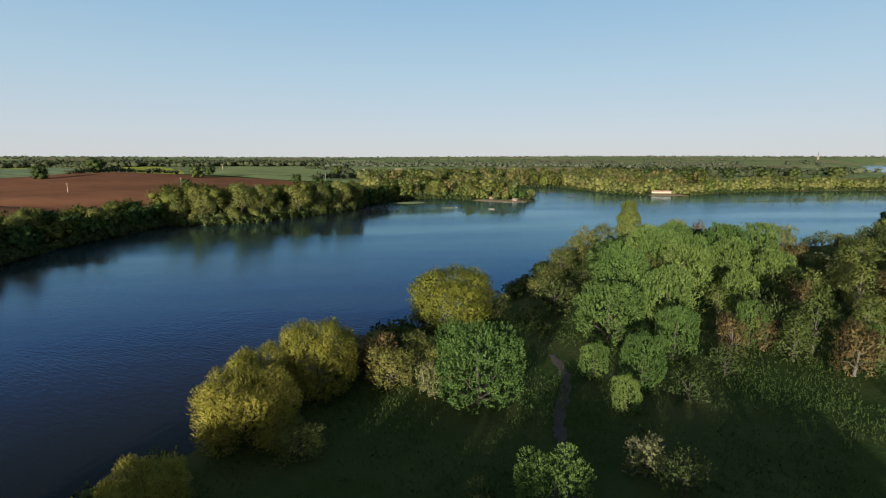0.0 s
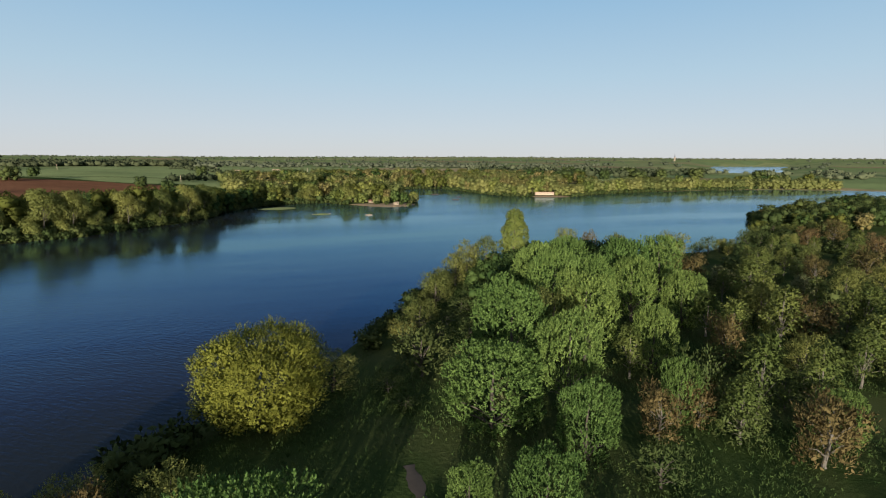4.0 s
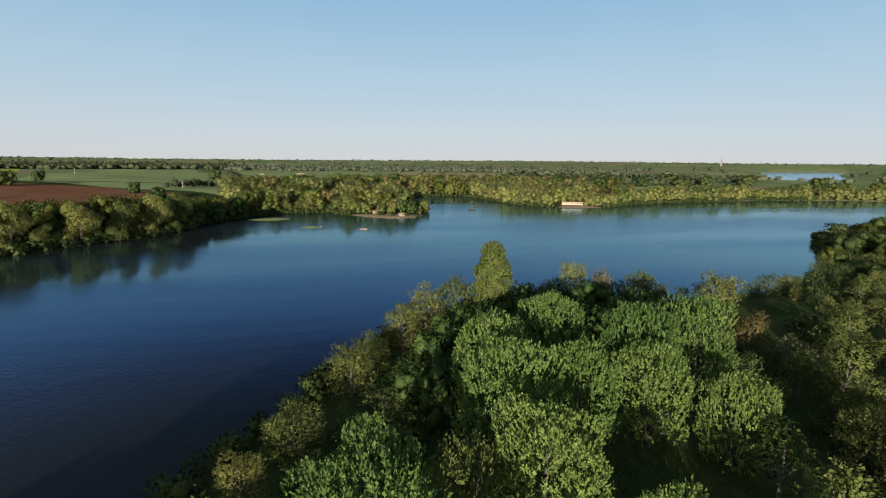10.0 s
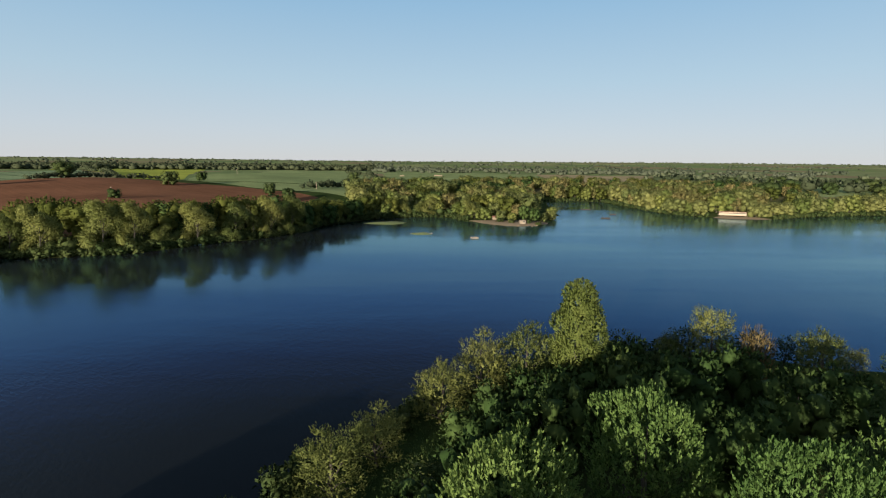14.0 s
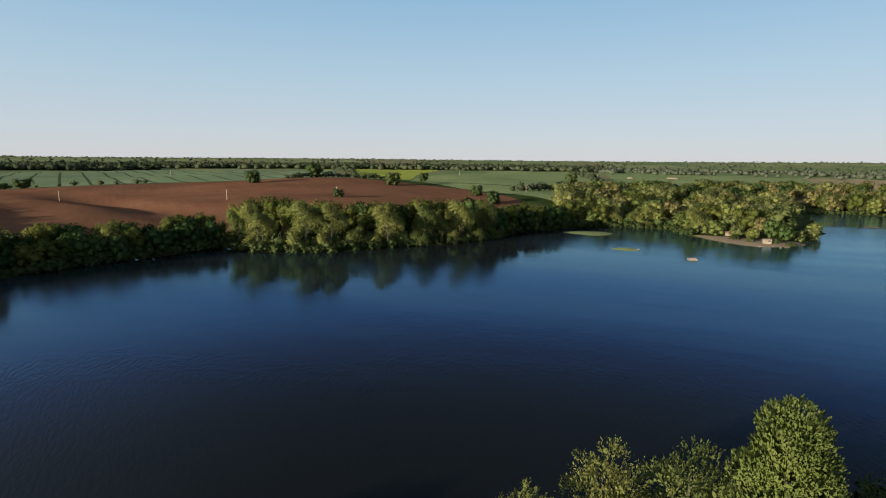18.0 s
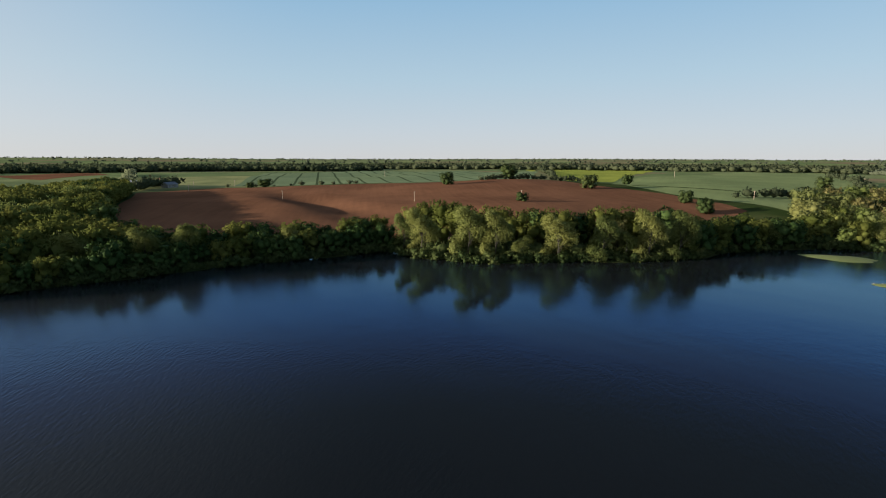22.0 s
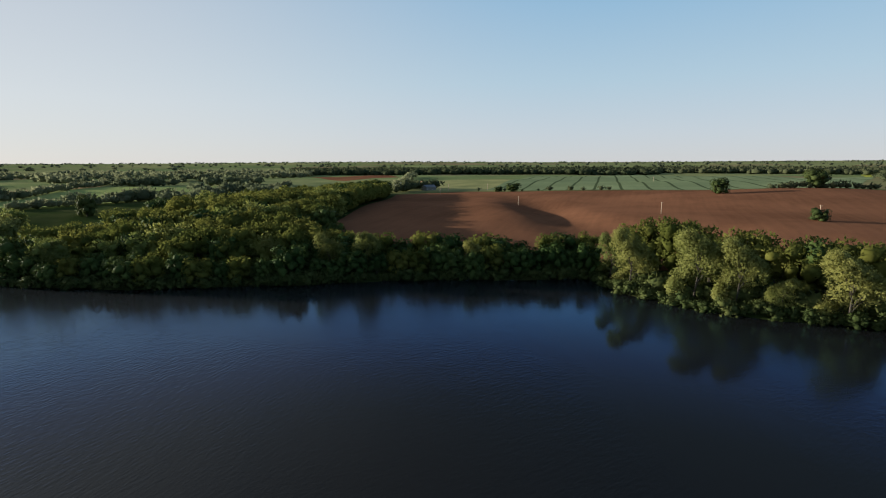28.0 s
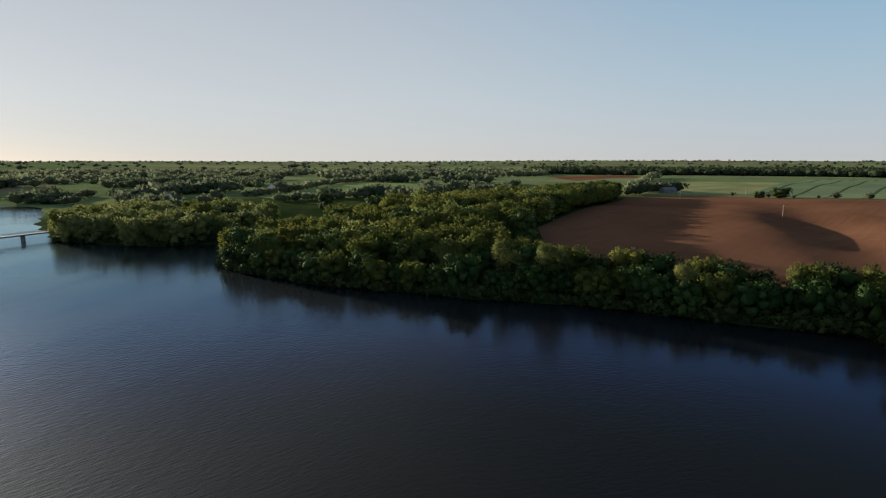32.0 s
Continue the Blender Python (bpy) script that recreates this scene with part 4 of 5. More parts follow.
along([(-68, 392), (-86, 360), (-105, 328), (-130, 304), (-158, 292)], 9.0, -11, ["wood", "oak", "wood"], 15, 20, "second row behind the willows", 3.5, 22)
along([(-150, 281), (-152, 250), (-155, 211), (-152, 172), (-150, 130), (-156, 92), (-166, 68)], 7.5, -4.0, ["oak", "oak", "wood", "oak"], 7.5, 13, "trees in the shaded bay", 3.0, 23)
for row in [(-163, 200, 16.5, 6.4), (-166, 187, 15.5, 6.2), (-172, 166, 14.0, 5.6), (-160, 240, 13.0, 5.2), (-166, 92, 14.5, 6.0), (-172, 76, 13.0, 5.5)]:
    plant("bankwillow", *row, group="trees in the shaded bay")
along([(-160, 285), (-163, 250), (-166, 211), (-163, 172)], 9.0, -9.0, ["wood", "oak", "oak"], 10, 14, "trees in the shaded bay", 3, 24)
fill([(-163, 66), (-215, 58), (-305, 97), (-310, 184), (-252, 171), (-205, 184), (-172, 206), (-166, 150), (-168, 100)], 9.6, ["wood", "wood", "fresh", "wood", "oak", "wood"], 10.5, 16.5, "trees of the western wood", 25)
along([(-62, 378), (-60, 405), (-50, 432), (-44, 447)], 8.0, 3.0, ["wood", "oak", "bankwillow"], 12, 15, "trees of the dark inlet", 2.0, 26)
along([(-66, 400), (-56, 440), (-40, 462)], 8.0, 12.0, ["wood", "oak"], 11, 14, "trees of the dark inlet", 2.0, 27)
along([(-46, 448), (-18, 470), (8, 474), (24, 452)], 7.5, 5.0, ["fresh", "wood", "bankwillow", "fresh"], 9, 14, "bright trees behind the isle", 2.5, 28)
fill([(-60, 475), (-10, 490), (30, 470), (60, 462), (74, 500), (76, 640), (20, 700), (-60, 640), (-85, 540)], 11.5, ["fresh", "scrubtree", "sallow", "oak", "wood", "russet", "scrubtree"], 8, 16, "scrub wood behind the spit", 29)
fill([(0, 705), (60, 690), (95, 745), (200, 730), (262, 630), (330, 640), (335, 690), (215, 800), (60, 800), (-10, 760)], 14.0, ["russet", "scrubtree", "wood", "russet", "oak"], 10, 15, "olive wood beyond the inlet", 40)
for row in [("oak", 67, 447, 9.5, 3.6), ("oak", 60, 455, 10.5, 4.2), ("fresh", 52, 447, 6.0, 3.0), ("scrubtree", 45, 449, 7.0, 3.6), ("fresh", 35, 455, 9.0, 4.2), ("scrubtree", 72, 455, 6.0, 3.0),
            ("marsh", 63, 440, 2.6, 2.2), ("marsh", 69, 438, 2.2, 2.0), ("marsh", 52, 439, 2.4, 2.0), ("marsh", 45, 443, 2.6, 2.2), ("scrubtree", 78, 470, 7.0, 3.6), ("fresh", 80, 490, 8.0, 4.0), ("fresh", 27, 457, 11.0, 5.0)]:
    plant(*row, "bushes on the sandy spit")
along([(158, 584), (170, 538), (203, 516), (231, 511), (281, 544), (368, 576), (440, 592), (520, 596), (620, 564)], 9.5, 4.0, ["sallow", "sallow", "sallow", "fresh"], 9, 16, "pale sallows along the east shore", 3.0, 30)
fill([(85, 668), (140, 664), (166, 590), (176, 545), (215, 532), (260, 556), (270, 620), (200, 720), (90, 740)], 11.0, ["russet", "scrubtree", "sallow", "fresh", "russet", "russet", "wood"], 10, 17, "russet wood behind the hide", 31)
fill([(290, 570), (520, 615), (640, 600), (640, 640), (480, 645), (280, 605)], 14.0, ["fresh", "wood", "sallow", "scrubtree", "oak"], 7, 14, "trees behind the east shore", 32)
along([(-200, -84), (-188, -60), (-191, -38), (-190, -6), (-203, 14), (-222, 32)], 8.0, 3.0, ["wood", "scrubtree", "bankwillow", "scrubtree"], 11, 17, "trees by the bridge", 2.0, 33)
fill([(-205, -90), (-196, -40), (-198, 0), (-230, 30), (-270, 20), (-262, -60), (-240, -120)], 11.0, ["wood", "scrubtree", "sallow", "fresh"], 9, 15, "trees by the bridge", 34)

along([(-61, 380), (-70, 352), (-86, 330), (-105, 298), (-128, 283), (-150, 281), (-152, 250), (-155, 211), (-152, 172), (-150, 130), (-156, 92), (-166, 66)], 3.4, 0.2, ["marsh"], 2.4, 4.6, "bushes along the far shore", 0.8, 35)
along([(-61, 380), (-60, 405), (-50, 432), (-44, 447), (-18, 468), (8, 472), (24, 449)], 3.6, 0.4, ["marsh"], 2.0, 4.0, "bushes along the far shore", 0.8, 36)
along([(84, 640), (110, 662), (140, 656), (158, 580), (170, 534), (196, 514)], 5.0, 0.6, ["marsh"], 2.0, 4.0, "bushes along the far shore", 0.8, 37)
along([(240, 511), (281, 540), (368, 572), (440, 588), (520, 592)], 5.0, 0.6, ["marsh"], 2.5, 4.5, "bushes along the far shore", 0.8, 38)
along([(-188, -66), (-191, -41), (-190, -6), (-203, 16)], 3.6, 0.4, ["marsh"], 2.4, 4.4, "bushes along the far shore", 0.8, 39)

# ---- single trees and hedges of the fields ----
for x, y, h, r in [(-197, 408, 5.6, 3.3), (-244, 531, 11.0, 6.0), (-341, 451, 11.0, 5.4), (-344, 529, 14.0, 7.0), (-112, 478, 8.5, 4.2), (-490, 330, 8.0, 6.0), (-486, 314, 5.0, 3.4), (-304, 28, 12.0, 4.6), (-138, 500, 8.0, 3.8),
                   (-90, 600, 10.0, 5.0), (-40, 700, 11.0, 5.5), (-150, 760, 12.0, 6.0), (20, 800, 12.0, 6.0), (-270, 620, 9.0, 4.5), (290, 720, 12.0, 6.5), (330, 690, 12.0, 6.0), (385, 720, 13.0, 6.5),
                   (430, 700, 12.0, 6.0), (480, 730, 13.0, 7.0), (255, 700, 11.0, 5.5), (300, 665, 14.0, 8.5), (352, 735, 14.5, 9.0), (405, 668, 13.5, 8.0), (462, 780, 14.0, 9.0), (520, 705, 14.0, 8.5), (560, 760, 13.0, 8.0),
                   (330, 830, 14.0, 8.5), (395, 860, 14.0, 9.0), (270, 800, 13.0, 8.0), (610, 690, 14.0, 8.0), (500, 860, 13.5, 9.0), (215, 735, 13.0, 7.5)]:
    plant("parkoak", x, y, h * 1.08, r * 1.2, "lone field trees")


def hedge(name, points, step, low, high, label, seed, leaf="far", leaves=26):
    rnd = random.Random(seed)
    rows = []
    for (ax, ay), (bx, by) in zip(points, points[1:]):
        long = math.hypot(bx - ax, by - ay)
        for k in range(int(long / step) + 1):
            s = k * step / long
            h = rnd.uniform(low, high)
            rows.append((ax + (bx - ax) * s + rnd.uniform(-1, 1) * step * 0.3, ay + (by - ay) * s + rnd.uniform(-1, 1) * step * 0.3, h * rnd.uniform(0.55, 0.85), h))
    return crowns(name, rows, LEAF[leaf], label, seed, leaves)


for n, line in enumerate(([(-156, 285), (-159, 250), (-162, 211), (-159, 172), (-157, 130), (-163, 92), (-173, 72)], [(-66, 386), (-66, 408), (-56, 436), (-49, 452), (-20, 474), (8, 479), (28, 460)],
                          [(-68, 384), (-77, 357), (-92, 336), (-110, 305), (-131, 291), (-152, 288)], [(-193, -66), (-197, -41), (-196, -6), (-208, 16)])):
    hedge("shore_thicket", line, 3.2, 3.5, 6.0, "dark thicket under the trees of the far shore", 91 + n, "scrub", 40)
hedge("field_hedge", [(-350, 500), (-330, 560), (-300, 610)], 5, 3, 6, "dark hedge along the top of the ploughed field", 41)
hedge("field_hedge", [(-505, 300), (-470, 365), (-430, 420)], 14, 2, 5, "gappy hedge beside the crop field", 42)
hedge("field_hedge", [(-140, 570), (-110, 640), (-60, 690), (20, 730)], 8, 4, 9, "bushy hedge between green fields", 43)
hedge("field_hedge", [(-100, 720), (-200, 1000), (-330, 1300)], 14, 4, 9, "long hedge between green fields", 44)
hedge("field_hedge", [(-345, 600), (-640, 870)], 12, 3, 7, "hedge beside the yellow pasture", 45)
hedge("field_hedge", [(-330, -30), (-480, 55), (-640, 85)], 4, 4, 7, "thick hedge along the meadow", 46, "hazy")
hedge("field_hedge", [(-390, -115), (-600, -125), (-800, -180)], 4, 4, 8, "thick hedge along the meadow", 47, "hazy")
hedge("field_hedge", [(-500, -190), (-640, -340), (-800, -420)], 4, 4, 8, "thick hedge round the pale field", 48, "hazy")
hedge("farm_trees", [(-500, 215), (-530, 235), (-560, 260)], 5, 6, 12, "trees round the farm buildings", 49)
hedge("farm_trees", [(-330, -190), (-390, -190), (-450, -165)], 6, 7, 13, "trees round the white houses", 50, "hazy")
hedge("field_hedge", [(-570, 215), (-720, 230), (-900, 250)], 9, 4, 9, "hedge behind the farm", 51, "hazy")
hedge("park_trees", [(260, 740), (330, 760), (420, 740), (520, 780)], 22, 9, 15, "old park trees on open grass", 52)
hedge("park_trees", [(250, 900), (400, 950), (560, 900), (700, 930)], 20, 9, 15, "old park trees on open grass", 53)


MEADOWS = [[(-345, -40), (-480, 48), (-650, 80), (-600, -120), (-400, -110)], [(-505, -180), (-580, -115), (-640, -130), (-560, -215)], [(-600, 90), (-700, 215), (-430, 220), (-380, 100)],
           [(-950, 60), (-1150, 180), (-900, 230), (-700, 220), (-760, 140)], [(-640, -300), (-760, -260), (-900, -380), (-720, -430)], [(-800, -80), (-1000, -20), (-1050, -130), (-840, -170)],
           [(235, 655), (480, 690), (640, 700), (640, 900), (250, 950)], [(-720, 20), (-980, 40), (-900, 130), (-700, 110)]]


def woods(name, left, right, near, far, count, label, seed, low=8, high=15, leaf="far", leaves=18, core=0.95, clump=None, wide_by=1.0):
    """A far belt of trees between two bearings (degrees to the left of +y) and two distances."""
    rnd = np.random.default_rng(seed)
    b, d = np.radians(rnd.uniform(right, left, count)), near + (far - near) * rnd.random(count) ** 0.8
    x, y, h = -d * np.sin(b) + 20, d * np.cos(b) + 200, rnd.uniform(low, high, count)
    dry = (shore_distance(x, y, FAR_LAKE) > 10) & (shore_distance(x, y, LAKE) > 8)
    if clump is not None:  # gathered into copses and hedge lines
        dry &= np.sin(x / 41 + 2 * np.sin(y / 97)) * np.sin(y / 33 + 2 * np.sin(x / 79)) + 0.25 * np.sin(x / 13 + y / 17) > clump
    rows = [(px, py, ph * wide_by * rnd.uniform(0.6, 1.0), ph) for px, py, ph in zip(x[dry], y[dry], h[dry]) if not any(inside(px, py, ring) for ring in MEADOWS)]
    return crowns(name, rows, LEAF[leaf], label, seed, leaves, core)


rnd = random.Random(59)
rows = []
while len(rows) < 330:
    x, y = rnd.uniform(-480, -300), rnd.uniform(90, 216)
    if inside(x, y, [(-305, 92), (-400, 148), (-482, 202), (-474, 211), (-305, 186)]):
        h = rnd.uniform(10, 15)
        rows.append((x, y, h * rnd.uniform(0.36, 0.5), h))
crowns("wood_edge", rows, LEAF["wood"], "far side of the western wood with domed crowns", 60, 90)
woods("far_wood", 62, 15, 1350, 1800, 2900, "dark belt of woodland beyond the fields", 61, 9, 14, leaves=8, wide_by=0.95)
woods("far_wood", 100, 62, 1150, 1600, 2400, "dark belt of woodland beyond the fields", 62, 9, 14, leaves=8, wide_by=0.95)
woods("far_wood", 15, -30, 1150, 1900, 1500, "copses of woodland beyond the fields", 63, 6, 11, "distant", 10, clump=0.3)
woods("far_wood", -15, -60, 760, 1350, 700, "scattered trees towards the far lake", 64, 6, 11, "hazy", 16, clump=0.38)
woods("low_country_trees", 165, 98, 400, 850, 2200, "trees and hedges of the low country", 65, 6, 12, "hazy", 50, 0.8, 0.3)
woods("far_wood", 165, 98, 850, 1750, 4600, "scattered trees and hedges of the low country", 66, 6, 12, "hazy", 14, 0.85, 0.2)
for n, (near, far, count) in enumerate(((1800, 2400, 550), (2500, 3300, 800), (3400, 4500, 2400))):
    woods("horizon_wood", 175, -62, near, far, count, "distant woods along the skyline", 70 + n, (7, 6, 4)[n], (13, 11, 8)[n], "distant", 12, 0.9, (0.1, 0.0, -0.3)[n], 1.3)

# ---- things on the shore and in the fields ----
def at_ground(x, y):
    return float(ground(np.array([x]), np.array([y]))[0])


def blocks(name, rows, material, parent, label=""):
    """Several bevelled blocks in one mesh: (sx, sy, sz, x, y, z)."""
    bm = bmesh.new()
    for sx, sy, sz, x, y, z in rows:
        one = box(sx, sy, sz, (x, y, z), min(sx, sy, sz) * 0.08)
        me = bpy.data.meshes.new("block")
        one.to_mesh(me)
        one.free()
        bm.from_mesh(me)
        bpy.data.meshes.remove(me)
    return part(name, bm, material, parent, label)


def bird_hide(x, y, turn):
    """A long low timber hide that looks over the water."""
    hide = new("bird_hide")
    hide.matrix_basis = pose(x, y, at_ground(x, y) + 0.3, 0, 0, turn)
    part("floor_deck", box(19.4, 5.4, 0.25, (0, -0.6, 0.35)), WOOD, hide)
    part("lower_wall", box(18, 0.16, 1.25, (0, -1.7, 0.6)), PALE_WOOD, hide, "pale boarded front")
    part("upper_wall", box(18, 0.16, 0.55, (0, -1.7, 2.3)), PALE_WOOD, hide, "pale boarded front")
    part("back_wall", box(18, 0.16, 2.3, (0, 1.7, 0.6)), WOOD, hide)
    for side in (-1, 1):
        part("side_wall", box(0.16, 3.24, 2.3, (side * 8.9, 0, 0.6)), WOOD, hide)
    for k in range(7):
        post = part("mullion", box(0.14, 0.14, 0.45, (-8.4 + k * 2.8, -1.7, 1.85), 0.01), WOOD, hide)
    for k in range(6):
        part("viewing_slot", box(2.6, 0.04, 0.43, (-7 + k * 2.8, -1.66, 1.86), 0.0), DARK_GLASS, hide, "dark open viewing slot")
    roof = box(19.2, 4.8, 0.18, (0, 0, 0), 0.03)
    bmesh.ops.transform(roof, matrix=pose(0, 0, 3.0, -4, 0, 0), verts=roof.verts)
    part("roof", roof, TILE, hide, "shallow brown felt roof")
    for k in range(6):
        part("stilt", box(0.22, 0.22, 1.1, (-8.2 + k * 3.3, -2.7, -0.75), 0.02), WOOD, hide)
    return tagged(hide, "long low timber bird hide with pale boarded front", "hide")


bird_hide(213, 519, -12)


def hut(x, y, sx, sy, high, turn, wall, roof, label):
    house = new("shore_hut")
    house.matrix_basis = pose(x, y, at_ground(x, y) - 0.1, 0, 0, turn)
    part("wall", box(sx, sy, high, (0, 0, 0), 0.03), wall, house)
    part("roof", gable(sx, sy, high * 0.28, (0, 0, high + 0.1), 0.25), roof, house)
    part("door", box(0.85, 0.07, 1.95, (-sx * 0.22, -sy / 2 - 0.03, 0.05), 0.01), WOOD, house)
    part("window_opening", box(1.2, 0.06, 0.7, (sx * 0.2, -sy / 2 - 0.02, 1.1), 0.01), DARK_GLASS, house)
    return tagged(house, label, "hut")


hut(59, 437, 3.4, 2.4, 1.8, 15, CREAM, WOOD, "pale cream hut on the sandy spit")
hut(41, 455, 3.2, 2.4, 1.9, 20, WOOD, TILE, "small brown hut among shore bushes")


def mound(name, x, y, long, wide_, high, turn, material, label, category):
    rng = np.random.default_rng(int(abs(x) * 7 + 3))
    rings, verts, faces = 7, [], []
    for k in range(rings):
        s = k / (rings - 1)
        for q in range(28):
            a = 2 * math.pi * q / 28
            w = 1 + 0.12 * math.sin(3 * a + x) + 0.06 * math.sin(7 * a)
            verts.append((long / 2 * (1 - s) * w * math.cos(a), wide_ / 2 * (1 - s) * w * math.sin(a), -0.4 + (high + 0.4) * math.sin(s * math.pi / 2) ** 0.7 + rng.uniform(-0.04, 0.04)))
    for k in range(rings - 1):
        for q in range(28):
            faces.append((k * 28 + q, k * 28 + (q + 1) % 28, (k + 1) * 28 + (q + 1) % 28, (k + 1) * 28 + q))
    ob = mesh_object(name, verts, faces, material, smooth_faces=True)
    ob.matrix_basis = pose(x, y, 0, 0, 0, turn)
    return tagged(ob, label, category)


mound("grassy_isle", -26, 429, 31, 19, 0.7, 22, REEDS, "low flat island of pale short grass", "island")
islet = mound("stony_islet", 4.5, 384, 14, 10, 0.6, 18, REEDS, "small islet with reeds and pale stones", "island")
rng = np.random.default_rng(4)
for k in range(10):
    a = rng.uniform(0, 6.28)
    v = ICO1[0] * (1 + 0.2 * rng.normal(size=(len(ICO1[0]), 1))) * np.array([0.45, 0.35, 0.25]) * rng.uniform(0.6, 1.3)
    stone = mesh_object("shore_stone", v, ICO1[1], CONCRETE)
    stone.matrix_basis = pose(4.5 + 5.6 * math.cos(a), 384 + 2.4 * math.sin(a) + 1.6 * math.cos(a), 0.22, 0, 0, rng.uniform(0, 360))
    tagged(stone, "pale rounded stone on the islet edge", "stone", "stones of the islet")
for k in range(11):
    s = rng.uniform(0, 1)
    v = ICO1[0] * (1 + 0.25 * rng.normal(size=(len(ICO1[0]), 1))) * np.array([0.7, 0.55, 0.32]) * rng.uniform(0.35, 1.2)
    stone = mesh_object("shore_stone", v, ICO1[1], SAND)
    x, y = 28 + 42 * s, 445 - 16 * math.sin(s * 2.4) + rng.uniform(-2.0, 3.5)
    stone.matrix_basis = pose(x, y, max(0.1, at_ground(x, y)) + 0.02, 0, 0, rng.uniform(0, 360))
    tagged(stone, "pale boulder on the sandy spit", "stone", "boulders of the spit")


def raft(x, y, turn, long=5.4, deck=CONCRETE, rim=PALE_WOOD):
    thing = new("nesting_raft")
    thing.matrix_basis = pose(x, y, 0, 0, 0, turn)
    part("float_deck", box(long, 3.0, 0.4, (0, 0, -0.15), 0.04), deck, thing, "gravel covered deck")
    for side in (-1, 1):
        part("long_edge", box(long, 0.14, 0.35, (0, side * 1.45, 0.25), 0.02), rim, thing)
        part("short_edge", box(0.14, 2.76, 0.35, (side * (long / 2 - 0.07), 0, 0.25), 0.02), rim, thing)
    return tagged(thing, "flat square nesting raft floating on the lake", "raft")


raft(34, 372, 25, 3.4, CONCRETE, WOOD)
raft(113, 560, 10, 8.0, DARK_WOOD, DARK_WOOD)
raft(128, 520, -10, 5.0, DARK_WOOD, DARK_WOOD)
raft(118, 490, -10, 6.0, DARK_WOOD, DARK_WOOD)


def pole(x, y, high=9.0, label="pale wooden power pole with a cross arm"):
    thing = new("power_pole")
    thing.matrix_basis = pose(x, y, at_ground(x, y), 0, 0, 30)
    part("shaft", (lambda b: b)(box(0.34, 0.34, high + 0.4, (0, 0, -0.4), 0.08)), PALE_WOOD, thing)
    part("cross_arm", box(1.5, 0.14, 0.16, (0, 0.2, high - 0.5), 0.02), WOOD, thing)
    for k in (-1, 0, 1):
        part("insulator", box(0.14, 0.14, 0.28, (k * 0.62, 0.2, high - 0.34), 0.03), CONCRETE, thing)
    return tagged(thing, label, "pole", "power poles across the fields")


for x, y, high in [(-363, 305, 9.5), (-256, 362, 9.5), (-204, 414, 9.5), (-125, 566, 9.0), (-546, 240, 10), (-518, 268, 9.5), (-634, 548, 10), (-541, 313, 9), (-470, 255, 9.0),
                   (-330, 800, 11), (-160, 900, 11), (-30, 1000, 11)]:
    pole(x, y, high * 0.72)


def bridge():
    """A low footbridge over the channel."""
    thing = new("footbridge")
    thing.matrix_basis = pose(-198, -80, 0, 0, 0, -1)
    part("deck", box(92, 3.6, 0.7, (46, 0, 3.1), 0.05), CONCRETE, thing)
    for k in range(5):
        pier = part("pier", box(1.0, 2.6, 5.0, (17 + k * 17, 0, -2.0), 0.06), CONCRETE, thing)
    for side in (-1, 1):
        rail = part("rail", box(92, 0.10, 0.10, (46, side * 1.65, 4.8), 0.01), METAL, thing)
        part("lower_rail", box(92, 0.08, 0.08, (46, side * 1.65, 4.3), 0.01), METAL, thing)
        for k in range(24):
            part("rail_post", box(0.10, 0.10, 1.0, (1 + k * 3.9, side * 1.65, 3.8), 0.0), METAL, thing)
    return tagged(thing, "low grey footbridge on slim piers over the channel", "bridge")


bridge()


def house(x, y, sx, sy, high, rise, turn, wall, roof, label, name="farm_house"):
    thing = new(name)
    thing.matrix_basis = pose(x, y, at_ground(x, y) - 0.3, 0, 0, turn)
    part("wall", box(sx, sy, high, (0, 0, 0), 0.03), wall, thing)
    for s in (-1, 1):
        bm = bmesh.new()
        v = [bm.verts.new((s * e, y, z)) for e in (sx / 2, sx / 2 - 0.2) for y, z in ((-sy / 2, high), (sy / 2, high), (0, high + rise - 0.05))]
        for f in ((0, 1, 2), (5, 4, 3), (0, 2, 5, 3), (1, 4, 5, 2), (0, 3, 4, 1)):
            bm.faces.new([v[q] for q in f])
        bmesh.ops.recalc_face_normals(bm, faces=bm.faces)
        part("gable", bm, wall, thing)
    top = part("roof", gable(sx, sy, rise, (0, 0, high + 0.12)), roof, thing)
    if name == "farm_house":
        part("chimney", box(0.8, 0.6, 1.6, (sx * 0.3, 0, high + rise - 0.5), 0.03), TILE, top)
    for s in (-1, 1):
        for k in range(max(2, int(sx / 3.5))):
            wx = -sx / 2 + (k + 0.5) * sx / max(2, int(sx / 3.5))
            for level in range(1 if high < 4 else 2):
                pane = part("window", box(1.1, 0.10, 1.2, (wx, s * sy / 2, 1.0 + level * 2.6), 0.01), WHITE, thing)
                part("pane", box(0.9, 0.06, 1.0, (wx, s * (sy / 2 + 0.035), 1.1 + level * 2.6), 0.0), DARK_GLASS, pane)
    part("door", box(1.0, 0.12, 2.05, (0.2, -sy / 2, 0.3), 0.01), WOOD, thing)
    return tagged(thing, label, "house" if name == "farm_house" else "barn")


house(-335, -143, 12, 8, 5.2, 3.0, 25, WHITE, SLATE, "white two storey house with a slate roof")
house(-352, -160, 16, 8, 3.2, 2.4, 60, CREAM, TILE, "long cream cottage with a red tile roof")
house(-468, -143, 9, 7, 5.0, 3.0, 10, WHITE, TILE, "white cottage with a tile roof among trees")
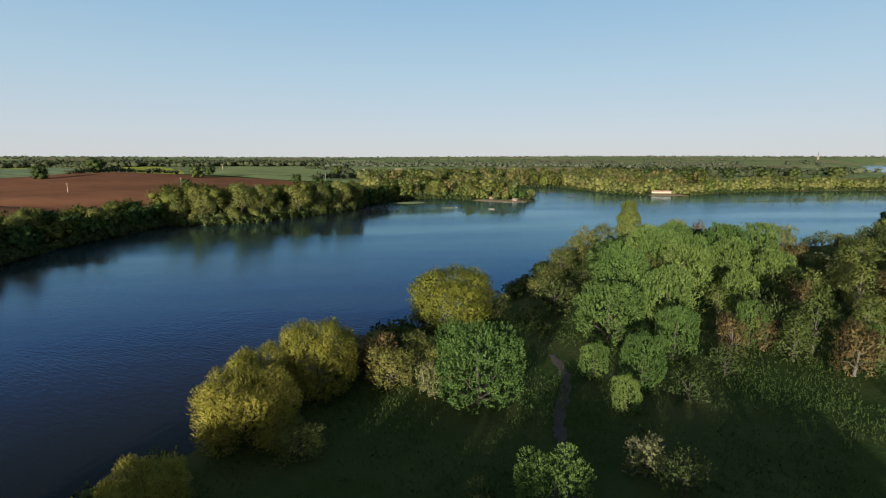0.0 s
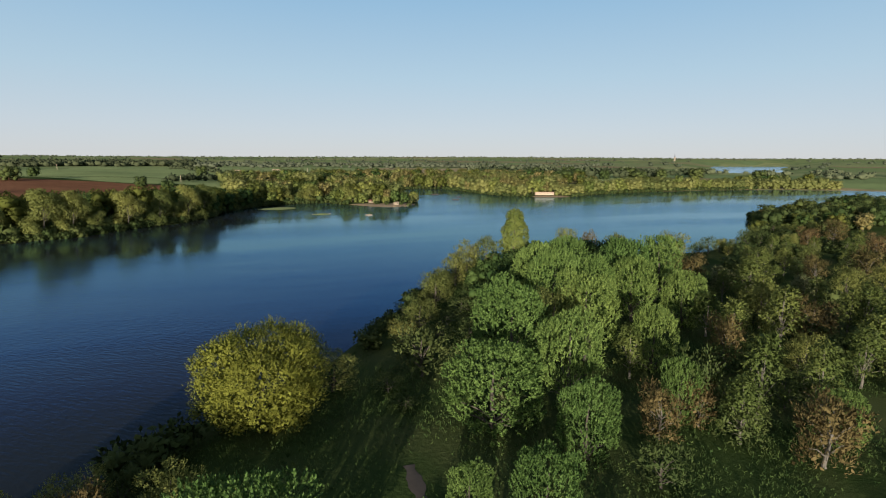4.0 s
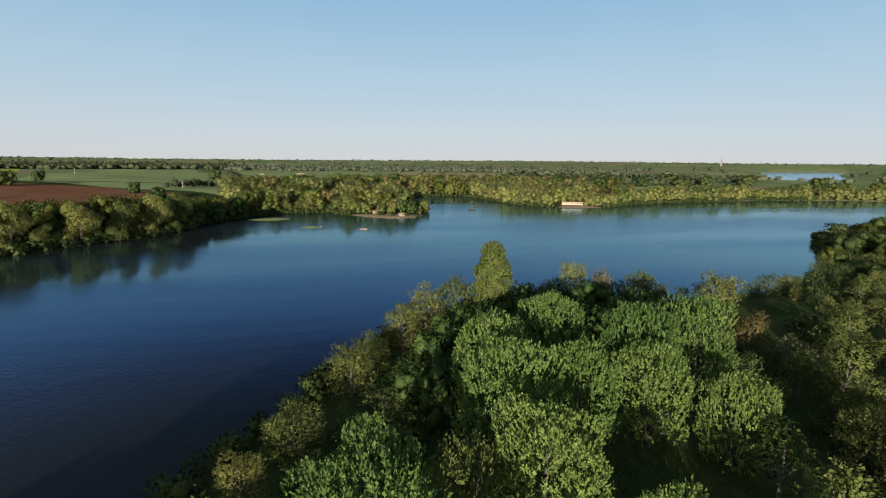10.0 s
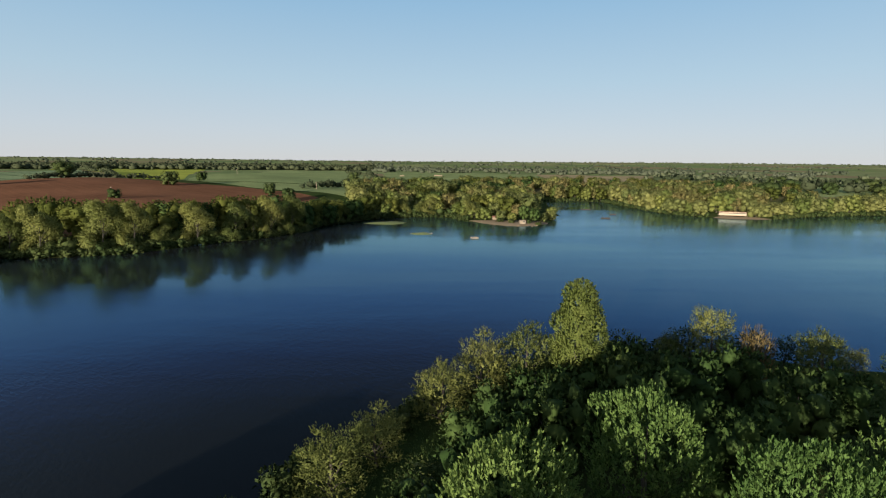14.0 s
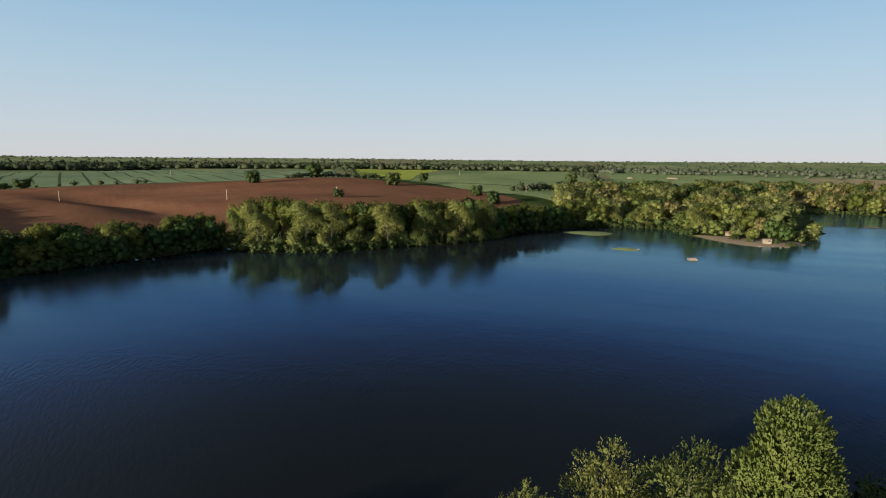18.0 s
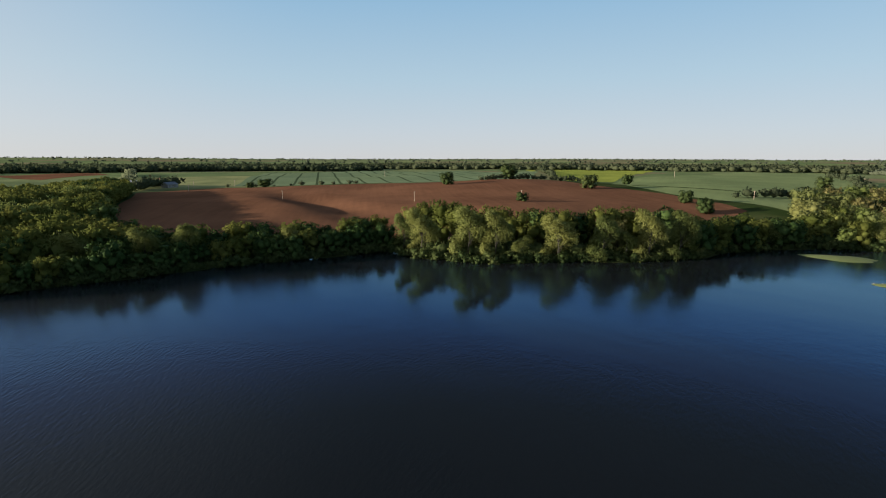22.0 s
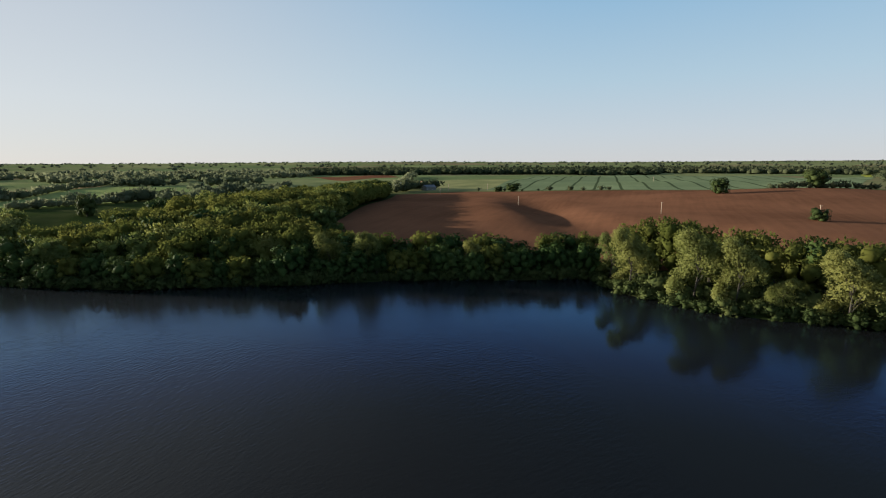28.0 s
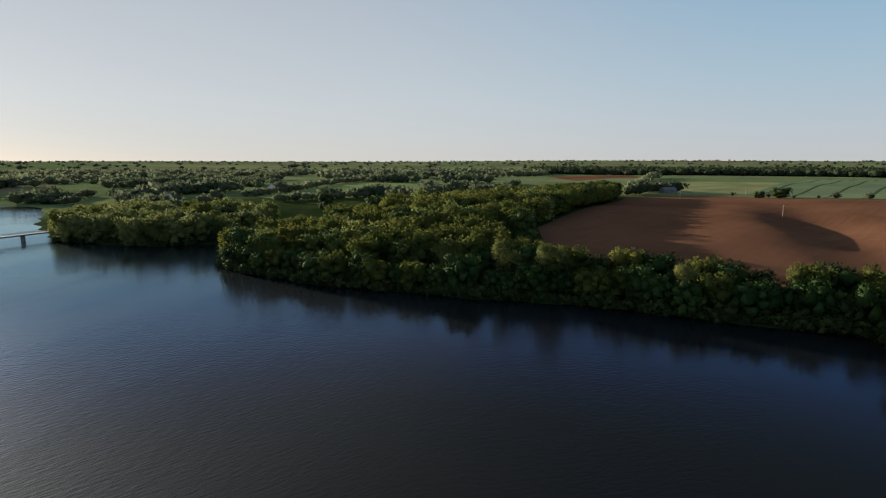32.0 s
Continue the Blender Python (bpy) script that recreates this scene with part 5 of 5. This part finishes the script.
house(-306, -150, 10, 6, 2.8, 1.6, 80, WHITE, SLATE, "low white boathouse with a slate roof")
house(-545, 222, 18, 9, 4.0, 2.6, 40, CREAM, SLATE, "grey roofed barn at the field corner", "farm_barn")
house(-528, 248, 14, 8, 3.5, 2.2, 130, CONCRETE, SLATE, "low grey farm shed with a slate roof", "farm_barn")
house(-566, 243, 10, 8, 5.0, 2.8, 15, CREAM, TILE, "cream farmhouse with a tile roof")
house(330, 1010, 12, 8, 5.0, 3.2, 30, CREAM, TILE, "red roofed farmhouse beyond the stubble")
house(360, 1030, 14, 8, 4.0, 2.6, 100, CREAM, TILE, "red roofed barn beyond the stubble", "farm_barn")
house(505, 1180, 11, 7, 4.0, 2.6, 15, CREAM, SLATE, "distant cream house among fields")
house(560, 1210, 10, 7, 4.0, 2.6, 70, CREAM, TILE, "distant cream house among fields")


def straw(x, y, long, high, turn):
    thing = new("straw_stack")
    thing.matrix_basis = pose(x, y, at_ground(x, y), 0, 0, turn)
    count = int(long / 2.4)
    for level in range(int(high / 1.2)):
        for k in range(count - level):
            part("bale", box(2.36, 7.0 - level, 1.18, (-long / 2 + (k + 0.5 + level / 2) * 2.4, 0, level * 1.2), 0.06), STRAW, thing)
    return tagged(thing, "long stack of pale straw bales in a field", "straw")


straw(-165, 1120, 10, 2.4, 5)
straw(-91, 1095, 17, 2.4, 10)


def steeple(x, y):
    thing = new("church_steeple")
    z = at_ground(x, y)
    thing.matrix_basis = pose(x, y, z, 0, 0, 20)
    part("tower", box(7, 7, 24, (0, 0, -1), 0.1), CREAM, thing)
    bm = bmesh.new()
    bmesh.ops.create_cone(bm, segments=8, radius1=3.6, radius2=0.15, depth=22, cap_ends=True, matrix=Matrix.Translation((0, 0, 34)))
    part("spire", bm, SLATE, thing)
    return tagged(thing, "distant church tower with a tall spire", "church")


steeple(1990, 2850)

# ---- the near ground ----
TRACK = [(12.2, 40), (12.8, 48), (14.1, 55), (14.8, 63), (16.2, 69), (18.6, 75), (20.0, 82), (19.4, 90)]


def track(points, wide_by):
    """A trodden path that bends smoothly from point to point, a little uneven in width."""
    points = np.array(points, float)
    s = np.linspace(0, len(points) - 1, 70)
    line = np.stack([np.interp(s, np.arange(len(points)), points[:, k]) for k in (0, 1)], 1)
    for _ in range(14):
        line[1:-1] = (line[:-2] + 2 * line[1:-1] + line[2:]) / 4
    way = unit(np.gradient(line, axis=0))
    side = np.stack([-way[:, 1], way[:, 0]], 1)
    verts, faces = [], []
    for k, (p, q) in enumerate(zip(line, side)):
        half = wide_by * (0.5 + 0.14 * math.sin(k * 0.9) + 0.08 * math.sin(k * 2.3))
        for m in (-1, -0.4, 0.4, 1):
            x, y = p + q * half * m
            verts.append((x, y, float(ground(x, y)) + (0.03 if abs(m) == 1 else 0.07)))
    for k in range(len(line) - 1):
        for m in range(3):
            a = k * 4 + m
            faces.append((a, a + 1, a + 5, a + 4))
    ob = mesh_object("footpath", verts, faces, PATH_DIRT, smooth_faces=True)
    return tagged(ob, "narrow trodden earth path through the grass", "path", kind="structure")


track(TRACK, 1.5)


def undergrowth(name, ring, count, long, wide_, material, label, seed):
    """Rank grass, nettles and brambles as tufts over an area."""
    rnd = np.random.default_rng(seed)
    xs, ys = [p[0] for p in ring], [p[1] for p in ring]
    p = np.stack([rnd.uniform(min(xs), max(xs), count * 3), rnd.uniform(min(ys), max(ys), count * 3)], 1)
    keep = [inside(x, y, ring) for x, y in p]
    p = p[keep]
    patchy = np.sin(p[:, 0] / 5.1 + 1.0) * np.sin(p[:, 1] / 6.3) + 0.5 * np.sin(p[:, 0] / 2.1 - p[:, 1] / 2.9)
    p = p[(shore_distance(p[:, 0], p[:, 1], LAKE) > 0.6) & (patchy + rnd.uniform(-0.6, 0.6, len(p)) > -0.35)][:count]
    at = np.column_stack([p, ground(p[:, 0], p[:, 1]) - 0.05])
    tufts = leaf_quads(rnd, at, np.tile([0.0, 0.0, 0.8], (len(at), 1)), long, wide_, 4, 0.6, 0.7, 1.1, 0.1)
    return tagged(leafy(name, [tufts], material), label, "undergrowth", kind="stuff")


NEAR_LAND = [(-40, 20), (60, 15), (110, 40), (130, 120), (120, 205), (70, 205), (40, 180), (10, 122), (-12, 98)]
undergrowth("undergrowth", NEAR_LAND, 20000, 0.34, 0.13, LEAF["dark"], "dark nettles and brambles under the trees", 81)
undergrowth("rank_grass", NEAR_LAND, 26000, 0.36, 0.08, LEAF["dark"], "long rank grass between the bushes", 82)
